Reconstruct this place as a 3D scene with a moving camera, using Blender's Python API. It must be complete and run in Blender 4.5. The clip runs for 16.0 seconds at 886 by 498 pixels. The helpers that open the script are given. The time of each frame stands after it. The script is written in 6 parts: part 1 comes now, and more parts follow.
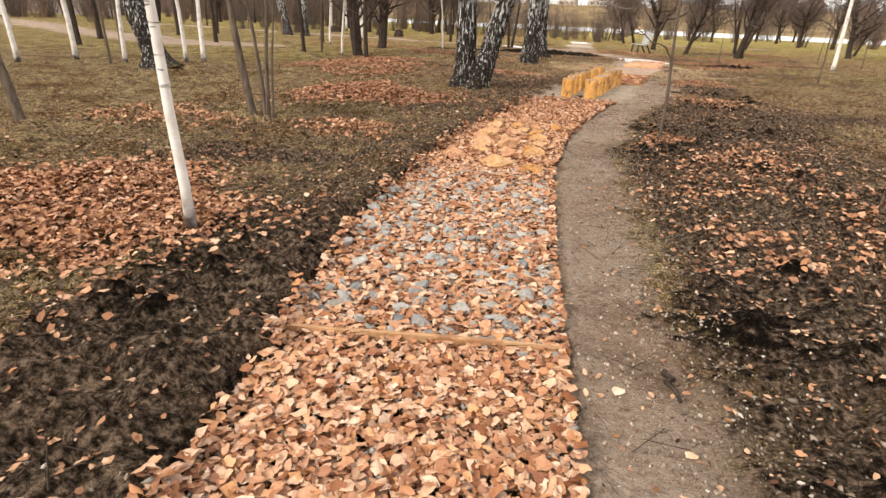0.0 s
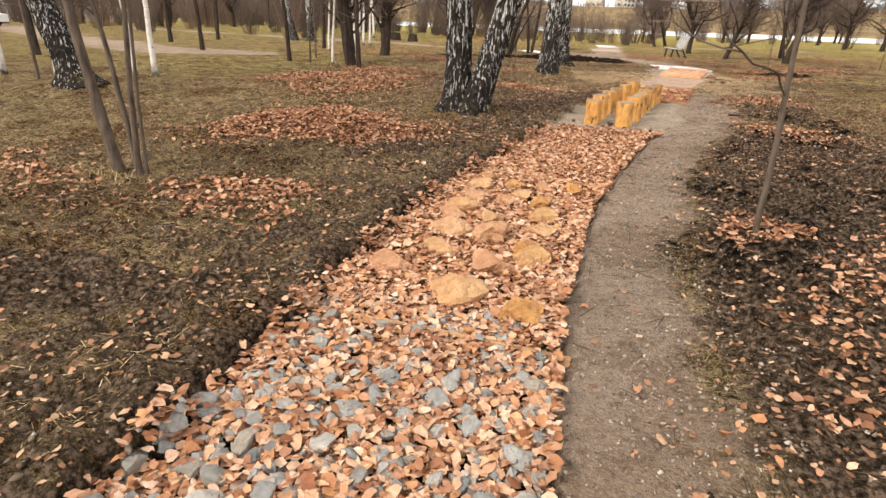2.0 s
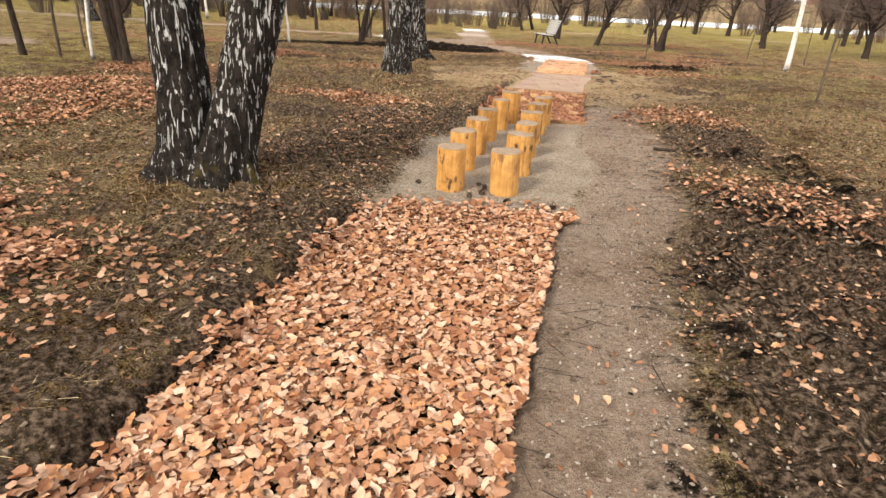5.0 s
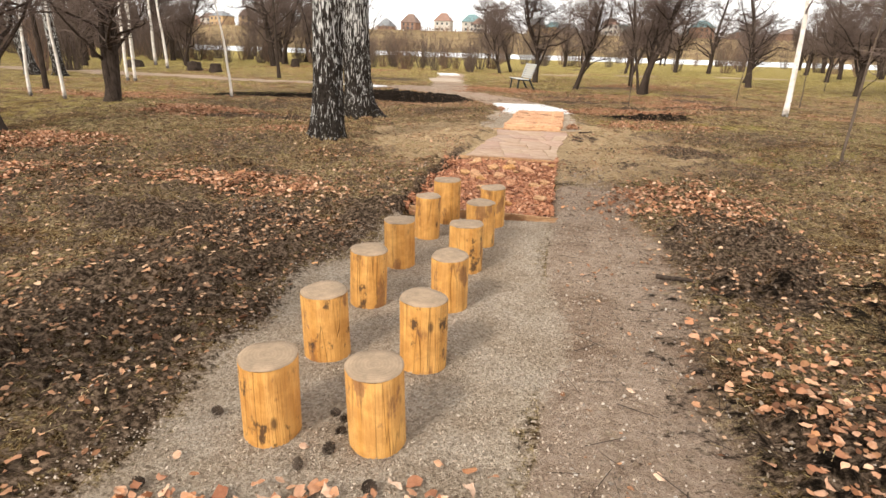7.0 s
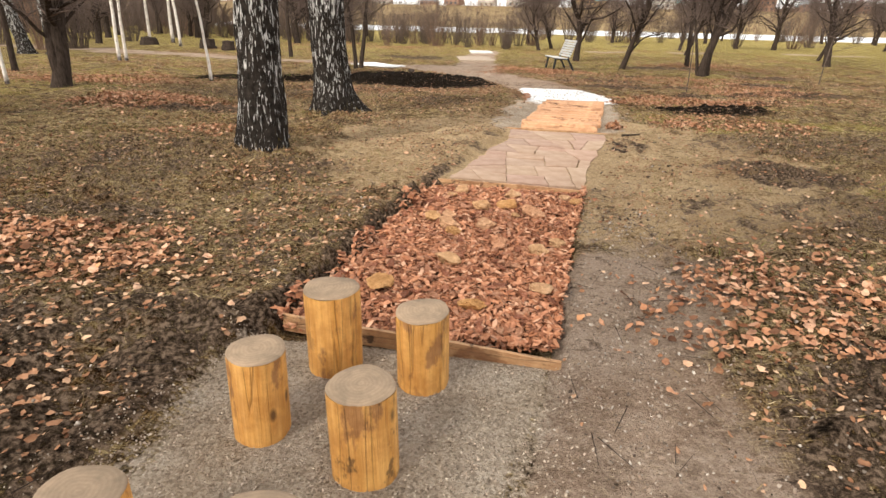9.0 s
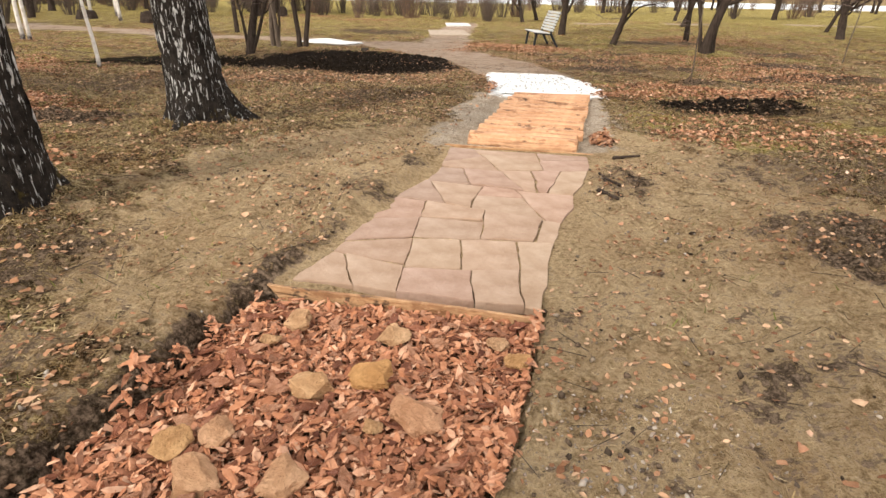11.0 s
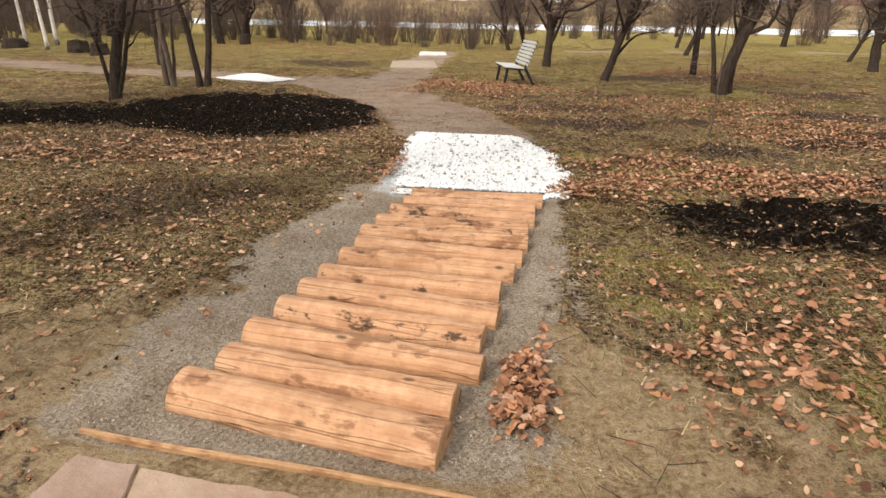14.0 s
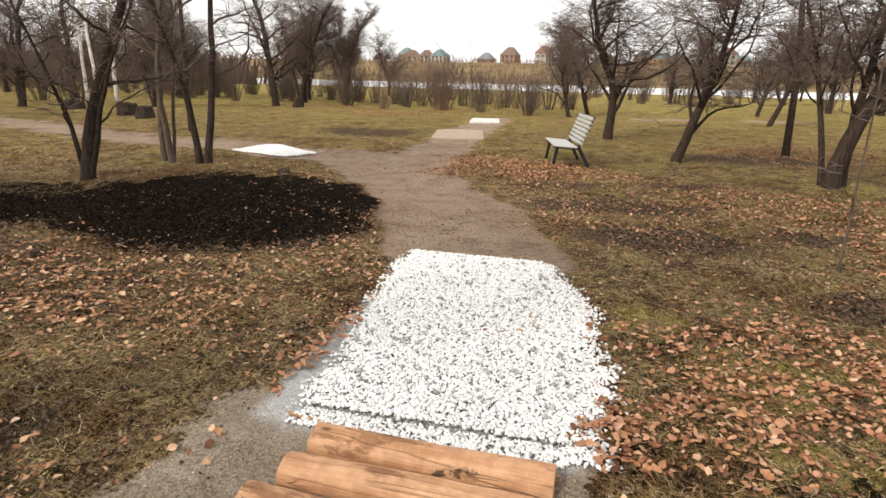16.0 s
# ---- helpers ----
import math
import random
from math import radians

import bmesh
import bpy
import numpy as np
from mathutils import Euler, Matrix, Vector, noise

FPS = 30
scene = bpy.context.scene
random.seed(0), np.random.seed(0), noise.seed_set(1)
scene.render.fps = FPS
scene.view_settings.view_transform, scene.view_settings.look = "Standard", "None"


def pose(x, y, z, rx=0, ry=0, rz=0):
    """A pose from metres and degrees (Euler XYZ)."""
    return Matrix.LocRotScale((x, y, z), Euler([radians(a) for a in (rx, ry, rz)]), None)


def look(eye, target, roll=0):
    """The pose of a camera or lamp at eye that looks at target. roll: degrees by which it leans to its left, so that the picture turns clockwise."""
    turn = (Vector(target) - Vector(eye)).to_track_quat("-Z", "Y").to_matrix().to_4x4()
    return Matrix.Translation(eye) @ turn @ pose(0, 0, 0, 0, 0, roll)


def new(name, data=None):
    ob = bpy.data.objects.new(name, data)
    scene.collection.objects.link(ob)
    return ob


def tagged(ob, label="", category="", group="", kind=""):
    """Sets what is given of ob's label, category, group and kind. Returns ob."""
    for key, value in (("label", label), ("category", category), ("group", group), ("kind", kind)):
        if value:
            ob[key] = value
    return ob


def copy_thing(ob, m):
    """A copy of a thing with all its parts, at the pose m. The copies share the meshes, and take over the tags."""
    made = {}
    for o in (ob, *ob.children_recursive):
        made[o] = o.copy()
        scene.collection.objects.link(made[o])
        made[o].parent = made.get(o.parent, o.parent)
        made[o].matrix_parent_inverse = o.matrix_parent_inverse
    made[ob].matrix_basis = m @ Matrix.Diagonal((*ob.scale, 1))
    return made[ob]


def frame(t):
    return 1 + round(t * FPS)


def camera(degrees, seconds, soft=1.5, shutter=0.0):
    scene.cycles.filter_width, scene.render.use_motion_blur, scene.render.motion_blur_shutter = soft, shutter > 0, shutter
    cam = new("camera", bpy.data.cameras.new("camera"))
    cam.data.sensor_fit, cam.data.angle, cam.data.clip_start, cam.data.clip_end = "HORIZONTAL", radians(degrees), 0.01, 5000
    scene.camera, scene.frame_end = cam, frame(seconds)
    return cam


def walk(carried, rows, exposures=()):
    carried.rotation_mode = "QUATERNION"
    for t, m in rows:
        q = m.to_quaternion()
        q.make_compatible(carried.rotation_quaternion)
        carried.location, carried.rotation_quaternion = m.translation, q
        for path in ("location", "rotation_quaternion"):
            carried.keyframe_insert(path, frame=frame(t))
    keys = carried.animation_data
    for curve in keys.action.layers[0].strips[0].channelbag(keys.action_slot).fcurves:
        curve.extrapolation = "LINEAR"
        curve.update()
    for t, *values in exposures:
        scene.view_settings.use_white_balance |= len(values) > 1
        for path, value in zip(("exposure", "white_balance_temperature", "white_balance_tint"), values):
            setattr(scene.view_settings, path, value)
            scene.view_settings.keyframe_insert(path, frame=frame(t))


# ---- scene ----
cam = camera(76.8, 16.0)
PATH = [
    (0, (0.814, -8.141, 1.333), (0.372, -6.346, 0.57), 2.5),
    (0.5, (0.737, -7.405, 1.317), (0.233, -5.631, 0.542), 2.4),
    (1, (0.678, -6.721, 1.313), (0.131, -4.959, 0.541), 2.1),
    (1.5, (0.664, -5.964, 1.288), (0.102, -4.198, 0.536), 2.0),
    (2, (0.658, -5.234, 1.361), (0.135, -3.459, 0.604), 2.0),
    (2.5, (0.57, -4.489, 1.387), (0.105, -2.71, 0.6), 2.1),
    (3, (0.55, -3.789, 1.36), (0.159, -1.993, 0.571), 2.4),
    (3.5, (0.574, -3.107, 1.369), (0.245, -1.301, 0.576), 2.0),
    (4, (0.592, -2.346, 1.37), (0.335, -0.53, 0.572), 2.4),
    (4.5, (0.591, -1.668, 1.405), (0.426, 0.157, 0.605), 3.2),
    (4.7, (0.57, -1.362, 1.387), (0.437, 0.466, 0.585), 3.4),
    (7, (1.127, 1.666, 1.533), (1.036, 3.547, 0.859), 1.7),
    (7.5, (1.254, 2.395, 1.573), (1.159, 4.282, 0.916), 1.6),
    (8.2, (1.473, 3.477, 1.561), (1.325, 5.352, 0.878), 1.5),
    (10.3, (1.962, 6.516, 1.402), (1.668, 8.315, 0.578), 1.1),
    (10.5, (2.017, 6.838, 1.408), (1.747, 8.64, 0.585), 1.1),
    (11, (2.148, 7.619, 1.477), (1.957, 9.428, 0.646), 1.1),
    (11.5, (2.25, 8.41, 1.462), (2.12, 10.221, 0.624), 1.1),
    (12, (2.403, 9.174, 1.46), (2.295, 11.003, 0.657), 1.0),
    (12.5, (2.514, 9.921, 1.494), (2.395, 11.76, 0.718), 0.9),
    (13, (2.731, 10.568, 1.514), (2.611, 12.41, 0.745), 0.9),
    (13.5, (2.925, 11.288, 1.496), (2.767, 13.135, 0.745), 0.9),
    (14, (3.103, 11.949, 1.505), (2.898, 13.787, 0.745), 1.0),
    (14.5, (3.186, 12.614, 1.525), (2.966, 14.452, 0.768), 1.2),
    (15, (3.285, 13.266, 1.604), (3.036, 15.12, 0.895), 1.2),
    (15.5, (3.378, 13.93, 1.668), (3.065, 15.798, 1.026), 1.3),
    (16, (3.405, 14.641, 1.726), (2.974, 16.505, 1.144), 1.4),
]
EXPOSURES = [(0, 0.25), (4.7, 0.30), (7, 0.36), (8.2, 0.30), (11, 0.28), (12.5, 0.1), (14, -0.02), (15.2, 0.05), (16, -0.05)]
walk(cam, [(t, look(eye, target, roll)) for t, eye, target, roll in PATH], EXPOSURES)
# ---------- world and light ----------
SUN_EL, SUN_ROT = radians(38), radians(215)
world = bpy.data.worlds.new("world")
scene.world = world
world.use_nodes = True
wn, wl = world.node_tree.nodes, world.node_tree.links
wn.clear()
sky = wn.new("ShaderNodeTexSky")
sky.sky_type, sky.sun_disc = 'NISHITA', False
sky.sun_elevation, sky.sun_rotation = SUN_EL, SUN_ROT
sky.air_density, sky.dust_density, sky.ozone_density = 1.0, 2.0, 1.0
hsv = wn.new("ShaderNodeHueSaturation")
hsv.inputs["Saturation"].default_value = 0.22
bgn = wn.new("ShaderNodeBackground")
bgn.inputs["Strength"].default_value = 0.15
won = wn.new("ShaderNodeOutputWorld")
wl.new(sky.outputs[0], hsv.inputs["Color"])
overcast = wn.new("ShaderNodeMix")
overcast.data_type = 'RGBA'
overcast.inputs[0].default_value = 0.72
overcast.inputs[7].default_value = (10.2, 9.95, 9.7, 1)
wl.new(hsv.outputs[0], overcast.inputs[6])
wl.new(overcast.outputs[2], bgn.inputs["Color"])
wl.new(bgn.outputs[0], won.inputs["Surface"])
sun_data = bpy.data.lights.new("sun", "SUN")
sun_data.energy, sun_data.angle, sun_data.color = 3.0, radians(10), (1.0, 0.92, 0.80)
sun = new("sun", sun_data)
sun.rotation_euler = Euler((radians(90) - SUN_EL, 0, radians(180) - SUN_ROT + radians(0)))


# ---------- materials ----------
class Mat:
    """A node material with short helpers."""

    def __init__(self, name, rough=0.9, spec=0.3):
        self.m = bpy.data.materials.new(name)
        self.m.use_nodes = True
        self.n, self.l = self.m.node_tree.nodes, self.m.node_tree.links
        self.b = self.n["Principled BSDF"]
        self.b.inputs["Roughness"].default_value = rough
        self.b.inputs["Specular IOR Level"].default_value = spec
        tc = self.n.new("ShaderNodeTexCoord")
        self.obj = tc.outputs["Object"]

    def put(self, sock, v):
        if isinstance(v, bpy.types.NodeSocket):
            self.l.new(v, sock)
        elif isinstance(v, (tuple, list)) and len(v) == 3 and sock.type == 'RGBA':
            sock.default_value = (*v, 1)
        else:
            sock.default_value = v

    def mapped(self, scale=(1, 1, 1), src=None, loc=(0, 0, 0)):
        k = self.n.new("ShaderNodeMapping")
        self.l.new(src or self.obj, k.inputs["Vector"])
        k.inputs["Scale"].default_value = scale
        self.put(k.inputs["Location"], loc)
        return k.outputs[0]

    def noise(self, scale, detail=4, rough=0.55, vec=None, dist=0.0):
        k = self.n.new("ShaderNodeTexNoise")
        k.inputs["Scale"].default_value = scale
        k.inputs["Detail"].default_value = detail
        k.inputs["Roughness"].default_value = rough
        k.inputs["Distortion"].default_value = dist
        self.l.new(vec or self.obj, k.inputs["Vector"])
        return k.outputs["Fac"]

    def voronoi(self, scale, vec=None, out="Distance", feature='F1'):
        k = self.n.new("ShaderNodeTexVoronoi")
        k.feature = feature
        k.inputs["Scale"].default_value = scale
        self.l.new(vec or self.obj, k.inputs["Vector"])
        return k.outputs[out]

    def ramp(self, fac, *stops):
        k = self.n.new("ShaderNodeValToRGB")
        self.put(k.inputs[0], fac)
        els = k.color_ramp.elements
        while len(els) < len(stops):
            els.new(0.5)
        for e, (p, c) in zip(els, stops):
            e.position = p
            e.color = (*c, 1) if isinstance(c, tuple) else (c, c, c, 1)
        return k.outputs[0]

    def mix(self, fac, a, b, kind='MIX'):
        k = self.n.new("ShaderNodeMix")
        k.data_type, k.blend_type = 'RGBA', kind
        self.put(k.inputs[0], fac)
        self.put(k.inputs[6], a)
        self.put(k.inputs[7], b)
        return k.outputs[2]

    def math(self, op, a, b=0.0, clamp=False):
        k = self.n.new("ShaderNodeMath")
        k.operation, k.use_clamp = op, clamp
        self.put(k.inputs[0], a)
        self.put(k.inputs[1], b)
        return k.outputs[0]

    def attr(self, name, out="Fac"):
        k = self.n.new("ShaderNodeAttribute")
        k.attribute_name = name
        return k.outputs[out]

    def rand(self):
        return self.n.new("ShaderNodeObjectInfo").outputs["Random"]

    def island(self):
        return self.n.new("ShaderNodeNewGeometry").outputs["Random Per Island"]

    def bump(self, h, strength=0.4, dist=0.01):
        k = self.n.new("ShaderNodeBump")
        k.inputs["Strength"].default_value = strength
        k.inputs["Distance"].default_value = dist
        self.put(k.inputs["Height"], h)
        self.l.new(k.outputs[0], self.b.inputs["Normal"])

    def color(self, c):
        self.put(self.b.inputs["Base Color"], c)
        return self


def ground_material():
    m = Mat("earth_and_grass", 1.0, 0.03)
    big, mid, fine = m.noise(0.55, 5), m.noise(2.6, 6, 0.6), m.noise(30, 6, 0.7)
    tiny = m.noise(140, 3, 0.7)
    straw = m.noise(60, 3, 0.6, m.mapped((1, 0.18, 1), loc=(3, 1, 0)), 1.5)
    straw2 = m.noise(60, 3, 0.6, m.mapped((0.2, 1, 1)), 1.5)
    st = m.math('MAXIMUM', straw, straw2)
    # dead turf: brown earth, near-black for shade in gaps, under bleached straw
    earth = m.ramp(fine, (0.43, (0.017, 0.010, 0.006)), (0.5, (0.145, 0.092, 0.053)), (0.60, (0.40, 0.28, 0.175)))
    turf = m.ramp(st, (0.47, (0.05, 0.032, 0.015)), (0.55, (0.33, 0.24, 0.108)), (0.63, (0.70, 0.55, 0.29)))
    tufts = m.noise(7.5, 5, 0.72, m.mapped(loc=(5, 8, 0)))
    base = m.mix(m.ramp(m.math('ADD', m.math('MULTIPLY', mid, 0.45), m.math('MULTIPLY', tufts, 0.55)), (0.43, 0.05), (0.54, 0.97)), earth, turf)
    # green grass
    green = m.ramp(st, (0.45, (0.09, 0.073, 0.016)), (0.55, (0.40, 0.325, 0.092)), (0.66, (0.68, 0.555, 0.24)))
    gm = m.math('ADD', m.attr("grass"), m.math('MULTIPLY', m.math('SUBTRACT', mid, 0.5), 2.6))
    gm = m.ramp(gm, (0.35, 0.0), (0.75, 1.0))
    base = m.mix(m.math('MULTIPLY', gm, m.ramp(m.attr("grass"), (0.02, 0.0), (0.2, 1.0))), base, green)
    # sand
    sand = m.ramp(m.math('ADD', m.math('MULTIPLY', fine, 0.6), m.math('MULTIPLY', mid, 0.4)), (0.38, (0.28, 0.19, 0.098)), (0.5, (0.60, 0.435, 0.255)), (0.62, (0.80, 0.61, 0.385)))
    sm = m.ramp(m.math('ADD', m.attr("sand"), m.math('MULTIPLY', m.math('SUBTRACT', mid, 0.5), 2.4)), (0.35, 0.0), (0.62, 1.0))
    base = m.mix(m.math('MULTIPLY', sm, 0.85), base, sand)
    # trodden path
    path = m.ramp(m.math('ADD', m.math('MULTIPLY', fine, 0.55), m.math('MULTIPLY', mid, 0.45)), (0.36, (0.24, 0.172, 0.126)), (0.5, (0.44, 0.33, 0.25)), (0.64, (0.60, 0.475, 0.38)))
    pm = m.ramp(m.math('ADD', m.attr("path"), m.math('MULTIPLY', m.math('SUBTRACT', mid, 0.5), 1.4)), (0.35, 0.0), (0.65, 1.0))
    base = m.mix(pm, base, path)
    calm = m.math('SUBTRACT', m.math('SUBTRACT', m.math('SUBTRACT', 1.0, m.math('MULTIPLY', m.attr("sand"), 0.6), True), m.math('MULTIPLY', m.attr("path"), 0.6), True), m.math('MULTIPLY', m.attr("grass"), 0.35), True)
    patchy = m.noise(0.9, 4, 0.6, m.mapped(loc=(11, 4, 0)))
    base = m.mix(m.math('MULTIPLY', calm, m.ramp(patchy, (0.40, 0.8), (0.5, 0.0))), base, (0.55, 0.43, 0.33), 'MULTIPLY')
    clod = m.noise(11, 5, 0.7, m.mapped((1, 1.6, 1), loc=(2, 9, 0)))
    # random blotches put the missing shade between clods into the colour
    base = m.mix(m.math('MULTIPLY', calm, m.ramp(clod, (0.40, 0.75), (0.52, 0.0))), base, (0.36, 0.28, 0.21), 'MULTIPLY')
    base = m.mix(m.ramp(clod, (0.56, 0.0), (0.70, 0.35)), base, (0.56, 0.43, 0.27))
    speck = m.noise(95, 2, 0.5)
    base = m.mix(m.math('MULTIPLY', calm, m.ramp(speck, (0.34, 0.8), (0.45, 0.0))), base, (0.40, 0.32, 0.25), 'MULTIPLY')
    base = m.mix(m.ramp(speck, (0.58, 0.0), (0.72, 0.5)), base, (0.62, 0.49, 0.33))
    # dark dug soil, its near-black low end standing in for shaded gaps
    soil = m.ramp(fine, (0.40, (0.012, 0.008, 0.006)), (0.50, (0.092, 0.063, 0.044)), (0.62, (0.31, 0.22, 0.155)))
    dm = m.ramp(m.math('ADD', m.attr("soil"), m.math('ADD', m.math('MULTIPLY', m.math('SUBTRACT', mid, 0.5), 2.6), m.math('ADD', m.math('MULTIPLY', m.math('SUBTRACT', clod, 0.5), 1.5), m.math('MULTIPLY', m.math('SUBTRACT', fine, 0.5), 2.2)))), (0.38, 0.0), (0.64, 1.0))
    base = m.mix(m.math('MULTIPLY', dm, 0.94), base, soil)
    peat = m.ramp(m.math('ADD', m.attr("peat"), m.math('MULTIPLY', m.math('SUBTRACT', clod, 0.5), 1.6)), (0.35, 0.0), (0.6, 0.95))
    base = m.mix(peat, base, m.ramp(fine, (0.38, (0.003, 0.002, 0.0015)), (0.56, (0.012, 0.0085, 0.006)), (0.7, (0.06, 0.042, 0.028))))
    # crushed grit with pale crumbs
    grit = m.ramp(m.voronoi(90, out="Color"), (0.0, (0.27, 0.215, 0.165)), (0.5, (0.58, 0.485, 0.385)), (1.0, (0.78, 0.68, 0.56)))
    grit = m.mix(m.ramp(mid, (0.4, 0.5), (0.6, 0.0)), grit, (0.62, 0.54, 0.45), 'MULTIPLY')
    gv = m.ramp(m.math('ADD', m.attr("grit"), m.math('MULTIPLY', m.math('SUBTRACT', fine, 0.5), 1.0)), (0.4, 0.0), (0.6, 1.0))
    base = m.mix(m.math('MULTIPLY', gv, 0.9), base, grit)
    # far meadow bank
    base = m.mix(m.math('MULTIPLY', m.attr("bank"), 0.9), base, m.ramp(m.noise(0.06, 6, 0.7), (0.35, (0.14, 0.095, 0.055)), (0.6, (0.30, 0.215, 0.12)), (0.75, (0.20, 0.16, 0.08))))
    # scattered pale crumbs and stains
    crumbs = m.ramp(m.voronoi(26), (0.10, 1.0), (0.18, 0.0))
    sel = m.ramp(m.voronoi(26, out="Color"), (0.86, 0.0), (0.88, 1.0))
    base = m.mix(m.math('MULTIPLY', m.math('MULTIPLY', crumbs, sel), m.math('SUBTRACT', 0.5, m.math('MULTIPLY', m.attr("peat"), 0.45))), base, (0.42, 0.36, 0.29))
    base = m.mix(m.ramp(big, (0.3, 0.25), (0.6, 0.0)), base, (0.55, 0.46, 0.38), 'MULTIPLY')
    base = m.mix(m.attr("chalk"), base, m.ramp(fine, (0.35, (0.66, 0.65, 0.64)), (0.6, (0.82, 0.815, 0.81))))
    m.color(base)
    h = m.math('ADD', m.math('MULTIPLY', fine, 0.7), m.math('ADD', m.math('MULTIPLY', tiny, 0.25), m.math('MULTIPLY', st, 0.35)))
    m.bump(h, 1.0, 0.10)
    return m.m


def leaf_material(name, cols, rough=0.75):
    m = Mat(name, rough, 0.08)
    c = m.ramp(m.island(), *[(i / (len(cols) - 1), k) for i, k in enumerate(cols)])
    v = m.noise(45, 3, 0.6)
    c = m.mix(m.ramp(v, (0.35, 0.45), (0.65, 0.0)), c, (0.55, 0.40, 0.30), 'MULTIPLY')
    m.color(c)
    m.bump(m.noise(120, 2), 0.35, 0.004)
    return m.m


def stone_material(name, cols, grain=30, rough=0.85, glint=0.45, relief=0.012, broad=1.0, mottle=1.0):
    m = Mat(name, rough, 0.12)
    base = m.ramp(m.rand(), *[(i / (len(cols) - 1), k) for i, k in enumerate(cols)])
    n1, n2 = m.noise(grain * 0.2, 5, 0.65), m.noise(grain * 2, 4, 0.7)
    c = m.mix(m.ramp(n1, (0.35, 0.75 * mottle), (0.65, 0.0)), base, (0.55, 0.45, 0.36), 'MULTIPLY')
    c = m.mix(m.ramp(n2, (0.55, 0.0), (0.8, glint)), c, (0.85, 0.8, 0.72))
    c = m.mix(m.ramp(m.noise(grain * 0.07, 5, 0.7, m.mapped(loc=(7, 3, 1))), (0.38, 0.6 * mottle), (0.55, 0.0)), c, (0.62, 0.52, 0.43), 'MULTIPLY')
    m.color(c)
    m.bump(m.math('ADD', m.math('MULTIPLY', n1, broad), m.math('MULTIPLY', m.noise(grain * 0.8, 5, 0.75), 0.7)), 0.9, relief)
    return m.m


def timber_material(name, pale, deep, axis='Z'):
    m = Mat(name, 0.65, 0.3)
    sc = (14, 14, 0.7) if axis == 'Z' else (0.7, 14, 14)
    off = m.n.new("ShaderNodeCombineXYZ")
    rr = m.math('MULTIPLY', m.rand(), 37.0)
    for i in range(3):
        m.l.new(rr, off.inputs[i])
    vec = m.mapped(sc, loc=off.outputs[0])
    g = m.noise(1.6, 5, 0.6, vec)
    f = m.noise(6, 4, 0.6, vec)
    vec2 = m.mapped((3.5, 3.5, 1.6) if axis == 'Z' else (1.6, 3.5, 3.5), loc=off.outputs[0])
    s = m.noise(1.8, 5, 0.65, vec2)
    c = m.mix(m.ramp(g, (0.3, 0.0), (0.7, 1.0)), deep, pale)
    c = m.mix(m.ramp(f, (0.35, 0.3), (0.55, 0.0)), c, (0.66, 0.48, 0.34), 'MULTIPLY')
    c = m.mix(m.ramp(s, (0.565, 0.0), (0.62, 0.75)), c, (0.24, 0.11, 0.05))
    c = m.mix(m.ramp(m.noise(9, 4, 0.7), (0.42, 0.45), (0.6, 0.0)), c, (0.55, 0.44, 0.36), 'MULTIPLY')
    char = m.noise(2.4, 5, 0.7, m.mapped((4, 4, 2.4) if axis == 'Z' else (2.4, 4, 4), loc=off.outputs[0]))
    some = m.ramp(m.rand(), (0.4, 0.0), (0.45, 0.9))
    c = m.mix(m.math('MULTIPLY', some, m.ramp(char, (0.575, 0.0), (0.64, 1.0))), c, (0.055, 0.03, 0.018))
    knots = m.ramp(m.voronoi(2.1, vec2), (0.06, 1.0), (0.13, 0.0))
    c = m.mix(m.math('MULTIPLY', knots, 0.8), c, (0.06, 0.03, 0.015))
    cracks = m.ramp(m.noise(3.2, 2, 0.4, m.mapped((5, 5, 0.25) if axis == 'Z' else (0.25, 5, 5), loc=off.outputs[0])), (0.485, 0.0), (0.5, 1.0), (0.515, 0.0))
    c = m.mix(m.math('MULTIPLY', cracks, 0.3), c, (0.05, 0.025, 0.012))
    m.color(c)
    m.bump(m.math('SUBTRACT', m.math('ADD', f, m.math('ADD', g, m.math('MULTIPLY', s, -1.5))), cracks), 0.7, 0.01)
    return m.m


def endgrain_material():
    m = Mat("sawn_end_grain", 0.85, 0.2)
    k = m.n.new("ShaderNodeTexWave")
    k.wave_type, k.rings_direction = 'RINGS', 'Z'
    k.inputs["Scale"].default_value = 22
    k.inputs["Distortion"].default_value = 2.5
    m.l.new(m.mapped((1, 1, 0.0)), k.inputs["Vector"])
    n = m.noise(9, 5, 0.65)
    c = m.mix(m.ramp(k.outputs["Fac"], (0.2, 0.0), (0.8, 0.22)), (0.33, 0.235, 0.155), (0.44, 0.33, 0.225))
    c = m.mix(m.ramp(n, (0.35, 0.7), (0.65, 0.0)), c, (0.13, 0.10, 0.07))
    m.color(c)
    m.bump(m.math('ADD', n, m.math('MULTIPLY', k.outputs["Fac"], 0.2)), 0.4, 0.004)
    return m.m


